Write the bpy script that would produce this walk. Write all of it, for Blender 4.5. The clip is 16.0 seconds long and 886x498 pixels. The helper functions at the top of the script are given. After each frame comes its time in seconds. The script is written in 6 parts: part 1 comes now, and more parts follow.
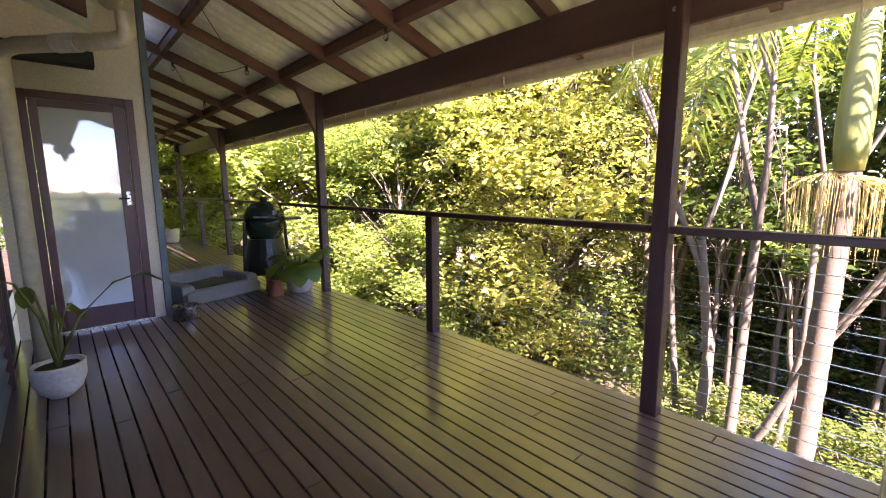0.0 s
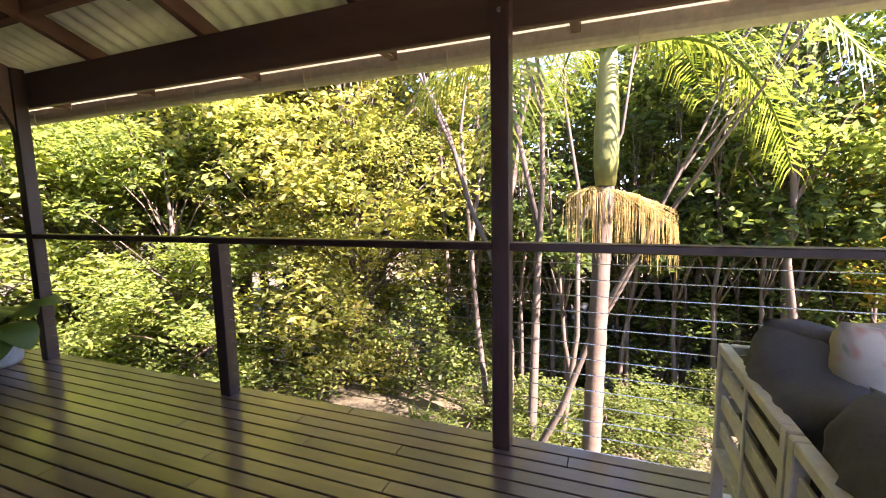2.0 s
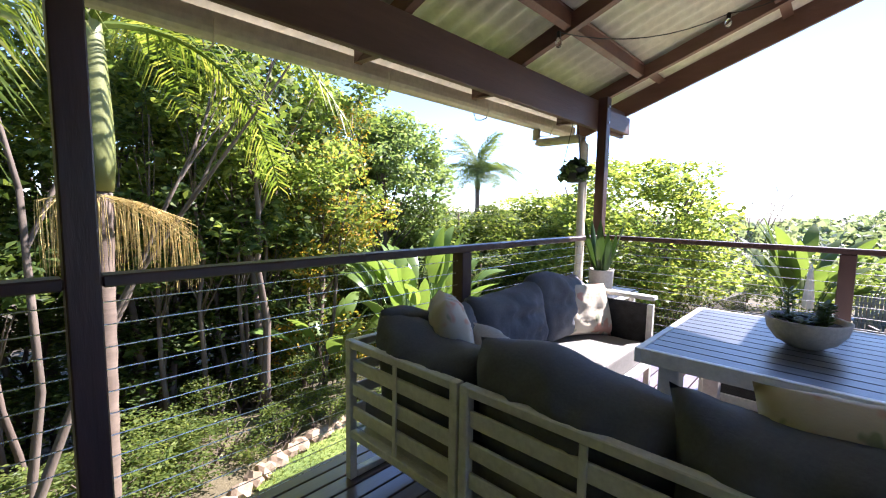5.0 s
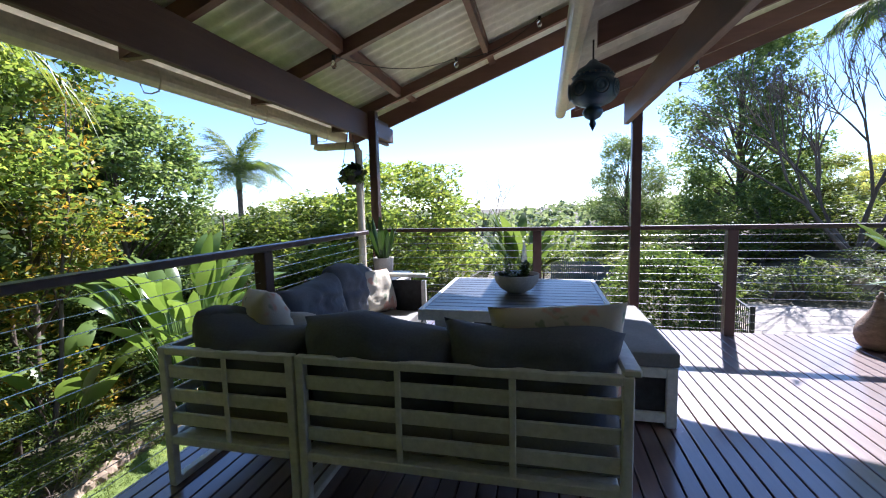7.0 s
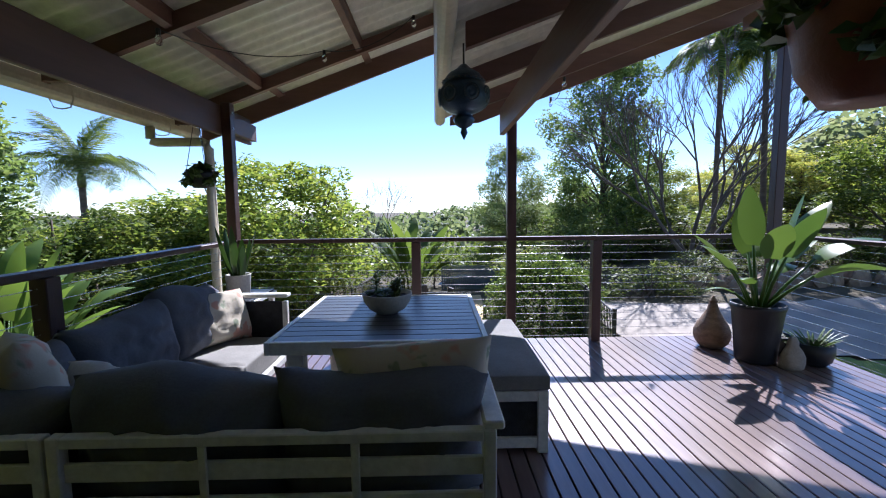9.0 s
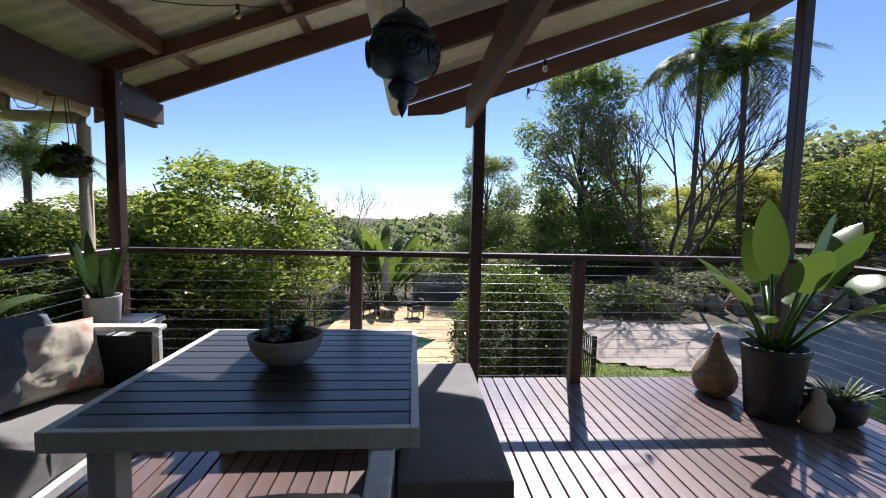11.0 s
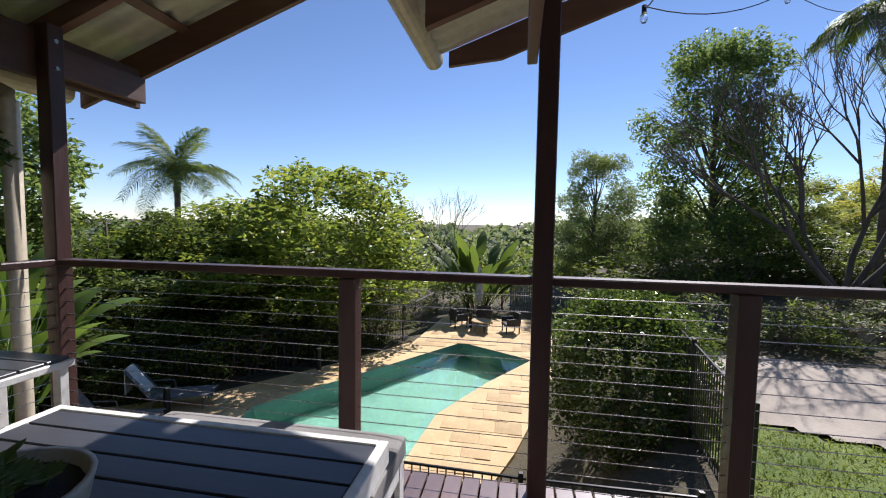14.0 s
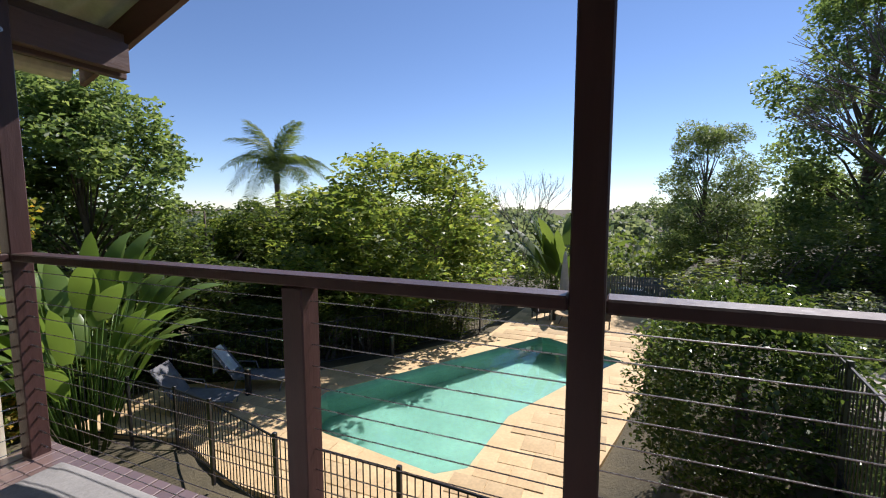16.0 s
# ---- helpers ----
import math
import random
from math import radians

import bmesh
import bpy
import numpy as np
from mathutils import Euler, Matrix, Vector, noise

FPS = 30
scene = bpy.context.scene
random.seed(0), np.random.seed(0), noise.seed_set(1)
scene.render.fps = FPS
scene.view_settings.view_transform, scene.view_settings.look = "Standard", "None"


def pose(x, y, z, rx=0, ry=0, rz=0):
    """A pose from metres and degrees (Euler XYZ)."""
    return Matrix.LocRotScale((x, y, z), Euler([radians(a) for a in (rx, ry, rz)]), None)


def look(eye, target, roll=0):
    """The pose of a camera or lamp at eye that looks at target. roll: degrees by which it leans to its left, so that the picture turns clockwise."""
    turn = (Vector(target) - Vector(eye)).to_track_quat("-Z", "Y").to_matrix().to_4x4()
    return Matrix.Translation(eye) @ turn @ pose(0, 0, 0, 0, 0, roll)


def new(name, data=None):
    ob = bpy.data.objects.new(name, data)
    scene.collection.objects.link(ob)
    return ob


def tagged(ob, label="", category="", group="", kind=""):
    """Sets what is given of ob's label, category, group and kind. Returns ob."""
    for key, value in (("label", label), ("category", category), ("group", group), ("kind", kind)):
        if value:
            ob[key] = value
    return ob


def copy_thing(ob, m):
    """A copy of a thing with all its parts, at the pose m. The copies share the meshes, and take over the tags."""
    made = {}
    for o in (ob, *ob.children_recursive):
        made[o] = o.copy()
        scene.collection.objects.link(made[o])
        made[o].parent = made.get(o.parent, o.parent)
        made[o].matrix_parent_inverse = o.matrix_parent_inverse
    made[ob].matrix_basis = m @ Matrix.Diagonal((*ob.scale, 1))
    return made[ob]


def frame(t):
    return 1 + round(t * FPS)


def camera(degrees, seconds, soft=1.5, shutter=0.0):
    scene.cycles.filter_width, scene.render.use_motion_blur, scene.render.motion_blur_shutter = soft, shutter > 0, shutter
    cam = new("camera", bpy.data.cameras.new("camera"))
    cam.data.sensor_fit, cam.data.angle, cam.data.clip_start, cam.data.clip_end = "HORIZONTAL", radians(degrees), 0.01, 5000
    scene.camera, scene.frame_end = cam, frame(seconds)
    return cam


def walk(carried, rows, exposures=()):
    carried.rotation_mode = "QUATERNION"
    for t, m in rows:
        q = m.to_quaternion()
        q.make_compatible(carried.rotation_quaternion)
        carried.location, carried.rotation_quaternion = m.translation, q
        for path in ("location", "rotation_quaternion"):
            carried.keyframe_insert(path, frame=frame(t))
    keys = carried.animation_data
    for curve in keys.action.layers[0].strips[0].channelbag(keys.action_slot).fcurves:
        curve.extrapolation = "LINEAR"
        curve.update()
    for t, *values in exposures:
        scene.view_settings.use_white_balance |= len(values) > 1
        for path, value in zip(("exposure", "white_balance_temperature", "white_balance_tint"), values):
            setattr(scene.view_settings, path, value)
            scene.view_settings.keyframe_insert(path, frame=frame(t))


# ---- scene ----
cam = camera(92.7, 16.0, soft=1.1)
PATH = [
    (0, (0.563, 0.315, 1.292), (1.895, 1.779, 1.001), -0.3),
    (0.5, (0.606, 0.358, 1.258), (2.068, 1.694, 0.977), 0.0),
    (1, (0.742, 0.443, 1.301), (2.334, 1.613, 0.992), -0.5),
    (1.5, (0.786, 0.579, 1.244), (2.541, 1.508, 1.005), 0.4),
    (2, (0.911, 0.719, 1.294), (2.764, 1.434, 1.064), -1.1),
    (2.5, (1.051, 0.857, 1.285), (2.966, 1.396, 1.078), -1.2),
    (3, (1.111, 1.017, 1.317), (3.089, 1.254, 1.138), -0.2),
    (3.5, (1.215, 1.092, 1.289), (3.203, 0.914, 1.16), -0.7),
    (4, (1.288, 1.198, 1.313), (3.151, 0.484, 1.166), -0.5),
    (4.5, (1.263, 1.267, 1.315), (2.892, 0.119, 1.142), 0.1),
    (5, (1.211, 1.375, 1.313), (2.581, -0.069, 1.123), 0.9),
    (7.5, (1.121, 1.873, 1.314), (1.434, -0.092, 1.113), -1.7),
    (8, (1.118, 1.836, 1.31), (1.323, -0.143, 1.108), -1.4),
    (9, (0.981, 1.503, 1.365), (0.946, -0.488, 1.176), -0.6),
    (9.2, (0.959, 1.453, 1.361), (0.872, -0.538, 1.188), -0.3),
    (11.5, (0.69, 0.421, 1.369), (0.546, -1.569, 1.228), 1.3),
    (12, (0.655, 0.193, 1.354), (0.588, -1.802, 1.234), 1.5),
    (12.5, (0.574, -0.032, 1.354), (0.592, -2.029, 1.244), 1.5),
    (13, (0.486, -0.264, 1.353), (0.61, -2.257, 1.238), 1.3),
    (13.5, (0.419, -0.495, 1.339), (0.65, -2.478, 1.224), 1.0),
    (14, (0.335, -0.703, 1.332), (0.686, -2.667, 1.201), 0.9),
    (14.5, (0.238, -0.915, 1.342), (0.699, -2.855, 1.194), 0.5),
    (15, (0.207, -1.12, 1.322), (0.774, -3.031, 1.158), 0.5),
    (15.2, (0.195, -1.236, 1.329), (0.812, -3.13, 1.155), 0.6),
    (15.5, (0.164, -1.341, 1.33), (0.833, -3.217, 1.149), 0.4),
    (16, (0.16, -1.565, 1.313), (0.91, -3.408, 1.112), -0.0),
]
walk(cam, [(t, look(eye, target, roll)) for t, eye, target, roll in PATH],
     [(0.0, 3.65, 6650, 43), (1.0, 3.55, 7100, 42), (3.0, 2.95, 6300, 37), (4.0, 2.7, 6150, 32), (5.0, 2.35, 5950, 25), (7.3, 1.55, 5450, 20),
      (8.0, 1.35, 5300, 20), (9.2, 1.08, 5450, 20), (11.3, 0.65, 6000, 19), (16.0, 0.5, 6050, 18)])

# ---- world, sun ----
SUN_EL, SUN_AZ = radians(45.2), radians(199)
world = bpy.data.worlds.new("sky")
scene.world = world
world.use_nodes = True
wn = world.node_tree
wn.nodes.clear()
w_out = wn.nodes.new("ShaderNodeOutputWorld")
w_bg = wn.nodes.new("ShaderNodeBackground")
w_sky = wn.nodes.new("ShaderNodeTexSky")
w_sky.sky_type, w_sky.sun_disc = "NISHITA", False
w_sky.sun_elevation, w_sky.sun_rotation = SUN_EL, SUN_AZ
w_sky.altitude = 1200
w_sky.air_density, w_sky.dust_density, w_sky.ozone_density = 0.9, 0.0, 3.0
w_bg.inputs["Strength"].default_value = 0.095
wn.links.new(w_sky.outputs[0], w_bg.inputs[0])
wn.links.new(w_bg.outputs[0], w_out.inputs[0])
sun = new("sun", bpy.data.lights.new("sun", "SUN"))
sun.data.energy, sun.data.angle, sun.data.color = 5.0, radians(0.55), (1.0, 0.94, 0.84)
SUN_DIR = Vector((math.sin(SUN_AZ) * math.cos(SUN_EL), math.cos(SUN_AZ) * math.cos(SUN_EL), math.sin(SUN_EL)))
sun.matrix_world = look(SUN_DIR * 50, (0, 0, 0))


# ---- materials ----
def nodes_of(name):
    m = bpy.data.materials.new(name)
    m.use_nodes = True
    nt = m.node_tree
    return m, nt, nt.nodes["Principled BSDF"]


def ramp(nt, fac, stops):
    r = nt.nodes.new("ShaderNodeValToRGB")
    while len(r.color_ramp.elements) < len(stops):
        r.color_ramp.elements.new(0.5)
    for e, (p, c) in zip(r.color_ramp.elements, stops):
        e.position, e.color = p, (*c, 1)
    nt.links.new(fac, r.inputs[0])
    return r.outputs[0]


def coords(nt, stretch, kind="Object"):
    tc = nt.nodes.new("ShaderNodeTexCoord")
    mp = nt.nodes.new("ShaderNodeMapping")
    mp.inputs["Scale"].default_value = stretch
    nt.links.new(tc.outputs[kind], mp.inputs[0])
    return mp.outputs[0]


def noise_tex(nt, vec, scale, detail=4.0, rough=0.55):
    n = nt.nodes.new("ShaderNodeTexNoise")
    n.inputs["Scale"].default_value, n.inputs["Detail"].default_value, n.inputs["Roughness"].default_value = scale, detail, rough
    nt.links.new(vec, n.inputs["Vector"])
    return n.outputs[0]


def mixc(nt, kind, fac, a, b):
    m = nt.nodes.new("ShaderNodeMix")
    m.data_type, m.blend_type = "RGBA", kind
    for sock, v in ((m.inputs[0], fac), (m.inputs[6], a), (m.inputs[7], b)):
        if hasattr(v, "links"):
            nt.links.new(v, sock)
        else:
            sock.default_value = v if isinstance(v, float) else (*v, 1)
    return m.outputs[2]


def bump(nt, bs, height, strength, dist=0.01):
    b = nt.nodes.new("ShaderNodeBump")
    b.inputs["Strength"].default_value, b.inputs["Distance"].default_value = strength, dist
    nt.links.new(height, b.inputs["Height"])
    nt.links.new(b.outputs[0], bs.inputs["Normal"])


def surface(name, dark, light, scale, rough=0.6, stretch=(1, 1, 1), fine=0.0, bumpy=0.2, metal=0.0, vary=0.0, rough_var=0.12, coat=0.0, dist=0.01):
    """A two-scale noisy surface: broad stains, fine grain, relief."""
    m, nt, bs = nodes_of(name)
    vec = coords(nt, stretch)
    big = noise_tex(nt, vec, scale, 5.0)
    small = noise_tex(nt, vec, fine or scale * 9, 6.0, 0.65)
    col = ramp(nt, big, [(0.3, dark), (0.7, light)])
    grain = ramp(nt, small, [(0.25, (0.72, 0.72, 0.72)), (0.75, (1.12, 1.12, 1.12))])
    col = mixc(nt, "MULTIPLY", 0.8, col, grain)
    if vary:
        oi = nt.nodes.new("ShaderNodeObjectInfo")
        v = ramp(nt, oi.outputs["Random"], [(0.0, (1 - vary,) * 3), (1.0, (1 + vary,) * 3)])
        col = mixc(nt, "MULTIPLY", 1.0, col, v)
    nt.links.new(col, bs.inputs["Base Color"])
    rr = nt.nodes.new("ShaderNodeMapRange")
    rr.inputs["To Min"].default_value, rr.inputs["To Max"].default_value = max(0.02, rough - rough_var), min(1, rough + rough_var)
    nt.links.new(small, rr.inputs[0])
    nt.links.new(rr.outputs[0], bs.inputs["Roughness"])
    bs.inputs["Metallic"].default_value = metal
    bs.inputs["Coat Weight"].default_value, bs.inputs["Coat Roughness"].default_value = coat, 0.16
    bump(nt, bs, small, bumpy, dist)
    return m


def leaf_mat(name, stops, trans=0.35, rough=0.45):
    """Leaves: colour by island and by tree, light shining through."""
    m, nt, bs = nodes_of(name)
    geo = nt.nodes.new("ShaderNodeNewGeometry")
    oi = nt.nodes.new("ShaderNodeObjectInfo")
    col = ramp(nt, geo.outputs["Random Per Island"], stops)
    v = ramp(nt, oi.outputs["Random"], [(0.0, (0.8, 0.85, 0.8)), (1.0, (1.15, 1.1, 1.1))])
    col = mixc(nt, "MULTIPLY", 1.0, col, v)
    vec = coords(nt, (1, 1, 1))
    col = mixc(nt, "MULTIPLY", 0.7, col, ramp(nt, noise_tex(nt, vec, 0.9, 3.0), [(0.3, (0.7, 0.75, 0.7)), (0.7, (1.2, 1.15, 1.1))]))
    nt.links.new(col, bs.inputs["Base Color"])
    bs.inputs["Roughness"].default_value, bs.inputs["Specular IOR Level"].default_value = rough, 0.3
    tr = nt.nodes.new("ShaderNodeBsdfTranslucent")
    nt.links.new(mixc(nt, "MULTIPLY", 1.0, col, (1.5, 1.45, 0.8)), tr.inputs[0])
    ms = nt.nodes.new("ShaderNodeMixShader")
    ms.inputs[0].default_value = trans
    out = nt.nodes["Material Output"]
    nt.links.new(bs.outputs[0], ms.inputs[1])
    nt.links.new(tr.outputs[0], ms.inputs[2])
    nt.links.new(ms.outputs[0], out.inputs[0])
    return m


def glass_mat(name, tint=(1, 1, 1), rough=0.0):
    m, nt, bs = nodes_of(name)
    bs.inputs["Base Color"].default_value = (*tint, 1)
    bs.inputs["Transmission Weight"].default_value, bs.inputs["Roughness"].default_value, bs.inputs["IOR"].default_value = 1.0, rough, 1.45
    return m


M_DECK = surface("decking_oiled", (0.112, 0.072, 0.062), (0.21, 0.140, 0.122), 1.6, 0.36, (1, 0.12, 1), 26, 0.10, vary=0.2, rough_var=0.08, coat=1.0)
M_UNDER = surface("underframe_timber", (0.03, 0.02, 0.015), (0.06, 0.04, 0.03), 3, 0.8)
M_POST = surface("stained_timber", (0.042, 0.021, 0.019), (0.088, 0.040, 0.033), 2.2, 0.42, (1, 1, 0.15), 30, 0.25, vary=0.12)
M_BEAM = surface("stained_timber_beam", (0.10, 0.052, 0.040), (0.20, 0.115, 0.09), 2.4, 0.5, (1, 0.12, 1), 26, 0.35, vary=0.12)
M_RAFTER = surface("stained_timber_rafter", (0.11, 0.052, 0.038), (0.21, 0.105, 0.078), 2.4, 0.5, (0.15, 1, 1), 26, 0.3, vary=0.15)
M_SHEET = surface("pale_sheet_metal", (0.74, 0.73, 0.63), (0.84, 0.83, 0.74), 1.2, 0.4, (1, 1, 1), 14, 0.05)
M_CREAM = surface("cream_paint_metal", (0.62, 0.55, 0.42), (0.72, 0.65, 0.50), 2.5, 0.4, bumpy=0.04)
M_RENDER = surface("cream_wall_render", (0.74, 0.65, 0.51), (0.82, 0.74, 0.60), 1.5, 0.75, fine=60, bumpy=0.15)
M_SLATE = surface("slate_blue_cladding", (0.10, 0.14, 0.16), (0.15, 0.20, 0.22), 2.0, 0.45, bumpy=0.05)
# near-black with shade put into the colour, for recess, eave and slat gaps
M_DARK = surface("painted_shade_black", (0.015, 0.015, 0.016), (0.03, 0.03, 0.03), 3, 0.7)
M_DOOR = surface("door_timber_maroon", (0.075, 0.028, 0.030), (0.13, 0.05, 0.052), 3, 0.4, (1, 1, 0.2), 40, 0.1)
M_STEEL = surface("stainless_wire", (0.36, 0.36, 0.365), (0.50, 0.50, 0.505), 8, 0.28, metal=1.0, bumpy=0.02)
M_SOFA = surface("sofa_frame_powdercoat", (0.74, 0.74, 0.69), (0.82, 0.82, 0.77), 3, 0.38, bumpy=0.03)
M_CUSHION = surface("charcoal_fabric", (0.098, 0.106, 0.124), (0.150, 0.160, 0.180), 3.5, 0.9, fine=90, bumpy=0.35, dist=0.004)
M_GREYSEAT = surface("grey_fabric", (0.215, 0.208, 0.198), (0.30, 0.29, 0.275), 3.5, 0.9, fine=90, bumpy=0.3, dist=0.004)
M_SLATTOP = surface("composite_slat", (0.050, 0.053, 0.060), (0.085, 0.088, 0.096), 2.2, 0.33, (0.2, 1, 1), 30, 0.08, vary=0.1)
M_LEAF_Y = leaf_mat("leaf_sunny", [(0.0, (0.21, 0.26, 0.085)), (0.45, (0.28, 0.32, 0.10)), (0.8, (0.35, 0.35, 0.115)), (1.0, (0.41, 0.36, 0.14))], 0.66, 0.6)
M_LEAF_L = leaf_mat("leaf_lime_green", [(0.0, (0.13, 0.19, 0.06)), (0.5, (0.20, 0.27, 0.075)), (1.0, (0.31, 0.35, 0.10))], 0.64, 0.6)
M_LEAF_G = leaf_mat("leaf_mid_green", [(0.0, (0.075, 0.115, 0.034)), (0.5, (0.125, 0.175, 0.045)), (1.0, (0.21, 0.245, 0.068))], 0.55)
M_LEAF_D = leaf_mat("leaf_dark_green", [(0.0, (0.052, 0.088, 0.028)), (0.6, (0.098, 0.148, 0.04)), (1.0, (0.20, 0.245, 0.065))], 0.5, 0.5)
M_LEAF_B = leaf_mat("leaf_blue_green", [(0.0, (0.12, 0.18, 0.085)), (0.6, (0.20, 0.265, 0.12)), (1.0, (0.32, 0.38, 0.175))], 0.55)
M_LEAF_P = leaf_mat("leaf_palm", [(0.0, (0.09, 0.14, 0.022)), (0.6, (0.16, 0.21, 0.035)), (1.0, (0.28, 0.28, 0.07))], 0.45, 0.4)
M_LEAF_BIG = leaf_mat("leaf_banana", [(0.0, (0.10, 0.18, 0.045)), (1.0, (0.18, 0.26, 0.07))], 0.42, 0.28)
M_LEAF_H = leaf_mat("leaf_hedge", [(0.0, (0.06, 0.10, 0.035)), (0.6, (0.11, 0.16, 0.05)), (1.0, (0.21, 0.26, 0.085))], 0.4, 0.25)
M_LEAF_POT = leaf_mat("leaf_strelitzia", [(0.0, (0.06, 0.12, 0.032)), (1.0, (0.11, 0.18, 0.05))], 0.24, 0.28)
M_LEAF_RUST = leaf_mat("leaf_bronze", [(0.0, (0.09, 0.15, 0.03)), (0.6, (0.18, 0.21, 0.04)), (0.82, (0.34, 0.24, 0.04)), (1.0, (0.46, 0.27, 0.045))], 0.5)
# distance haze is mixed into this grey-green leaf colour
M_LEAF_FAR = leaf_mat("leaf_far_haze", [(0.0, (0.13, 0.17, 0.12)), (0.6, (0.19, 0.23, 0.165)), (1.0, (0.27, 0.30, 0.22))], 0.5)
M_LEAF_BROAD = leaf_mat("leaf_broad_green", [(0.0, (0.11, 0.17, 0.045)), (0.6, (0.19, 0.255, 0.065)), (1.0, (0.31, 0.34, 0.09))], 0.55, 0.4)
M_BARK = surface("pale_bark", (0.085, 0.066, 0.05), (0.165, 0.13, 0.10), 3.0, 0.85, (1, 1, 0.3), 25, 0.5)
M_BARK_D = surface("dark_bark", (0.08, 0.058, 0.042), (0.17, 0.13, 0.10), 3.0, 0.9, (1, 1, 0.3), 25, 0.6)
M_GROUND = surface("leaf_litter_ground", (0.06, 0.052, 0.03), (0.13, 0.105, 0.055), 0.8, 0.95, fine=14, bumpy=0.6, dist=0.05)
M_GRASS = surface("lawn_grass", (0.11, 0.17, 0.03), (0.22, 0.28, 0.055), 1.3, 0.9, fine=60, bumpy=0.9, dist=0.03)
M_PAVE = surface("sandstone_paving", (0.52, 0.36, 0.175), (0.67, 0.49, 0.26), 1.1, 0.8, fine=18, bumpy=0.25, vary=0.2)
M_CONC = surface("driveway_concrete", (0.30, 0.255, 0.205), (0.42, 0.365, 0.30), 0.9, 0.85, fine=22, bumpy=0.2)
M_POOLTILE = surface("pool_plaster", (0.17, 0.31, 0.26), (0.23, 0.38, 0.32), 0.9, 0.6, bumpy=0.05)
M_BLACK = surface("black_powdercoat", (0.012, 0.012, 0.013), (0.025, 0.025, 0.026), 4, 0.4, bumpy=0.03)


def make_water():
    m, nt, bs = nodes_of("pool_water")
    bs.inputs["Base Color"].default_value = (0.50, 0.86, 0.74, 1)
    bs.inputs["Transmission Weight"].default_value, bs.inputs["Roughness"].default_value, bs.inputs["IOR"].default_value = 1.0, 0.02, 1.33
    n = noise_tex(nt, coords(nt, (1, 1, 1)), 3.0, 3.0)
    bump(nt, bs, n, 0.12, 0.02)
    return m


M_WATER = make_water()


# ---- mesh helpers ----
def part(name, bm, mat, parent=None, label="", smooth=False):
    me = bpy.data.meshes.new(name)
    bm.to_mesh(me)
    bm.free()
    me.materials.append(mat)
    if smooth:
        me.shade_smooth()
    ob = new(name, me)
    if parent:
        ob.parent = parent
    if label:
        tagged(ob, label)
    return ob


def share(name, ob, parent, m):
    """Another object on the same mesh."""
    o = new(name, ob.data)
    o.parent = parent
    o.matrix_basis = m
    return o


def thing(name, at, label, category, group="", kind="", rz=0.0):
    e = new(name)
    e.empty_display_size = 0.1
    e.matrix_basis = pose(*at, 0, 0, rz)
    return tagged(e, label, category, group, kind)


def box(bm, x0, x1, y0, y1, z0, z1, bevel=0.0, m=None):
    vs = [bm.verts.new((x, y, z)) for z in (z0, z1) for y in (y0, y1) for x in (x0, x1)]
    fs = [bm.faces.new([vs[i] for i in f]) for f in ((0, 2, 3, 1), (4, 5, 7, 6), (0, 1, 5, 4), (2, 6, 7, 3), (0, 4, 6, 2), (1, 3, 7, 5))]
    if bevel:
        es = list({e for f in fs for e in f.edges})
        r = bmesh.ops.bevel(bm, geom=es, offset=bevel, segments=1 if bevel < 0.012 else 2, profile=0.6, affect="EDGES")
        vs = list({v for f in r["faces"] for v in f.verts} | {v for v in vs if v.is_valid})
    if m is not None:
        bmesh.ops.transform(bm, matrix=m, verts=vs)
    return vs


def boxed(*a, **k):
    bm = bmesh.new()
    box(bm, *a, **k)
    return bm


def tube(bm, pts, radii, n=8, cap=True):
    """A tapered tube through points."""
    pts = [Vector(p) for p in pts]
    if not hasattr(radii, "__len__"):
        radii = [radii] * len(pts)
    rings, ref = [], Vector((0.31, 0.17, 0.93)).normalized()
    for i, p in enumerate(pts):
        d = (pts[min(i + 1, len(pts) - 1)] - pts[max(i - 1, 0)]).normalized()
        r0 = ref if abs(d.dot(ref)) < 0.95 else Vector((1, 0, 0))
        u = d.cross(r0).normalized()
        v = d.cross(u).normalized()
        rings.append([bm.verts.new(p + (u * math.cos(2 * math.pi * k / n) + v * math.sin(2 * math.pi * k / n)) * radii[i]) for k in range(n)])
    for a, b in zip(rings, rings[1:]):
        for k in range(n):
            bm.faces.new((a[k], a[(k + 1) % n], b[(k + 1) % n], b[k]))
    if cap:
        bm.faces.new(rings[0][::-1])
        bm.faces.new(rings[-1])
    return rings


def tubed(*a, **k):
    bm = bmesh.new()
    tube(bm, *a, **k)
    bmesh.ops.recalc_face_normals(bm, faces=bm.faces)
    return bm


def lathe(profile, n=24, closed=True):
    """Turn (radius, height) pairs about z."""
    bm = bmesh.new()
    rings = []
    for r, z in profile:
        if r < 1e-4:
            rings.append([bm.verts.new((0, 0, z))])
        else:
            rings.append([bm.verts.new((r * math.cos(2 * math.pi * k / n), r * math.sin(2 * math.pi * k / n), z)) for k in range(n)])
    for a, b in zip(rings, rings[1:]):
        for k in range(n):
            q = [a[k % len(a)], a[(k + 1) % len(a)], b[(k + 1) % len(b)], b[k % len(b)]]
            q = list(dict.fromkeys(q))
            if len(q) > 2:
                bm.faces.new(q)
    bmesh.ops.recalc_face_normals(bm, faces=bm.faces)
    return bm


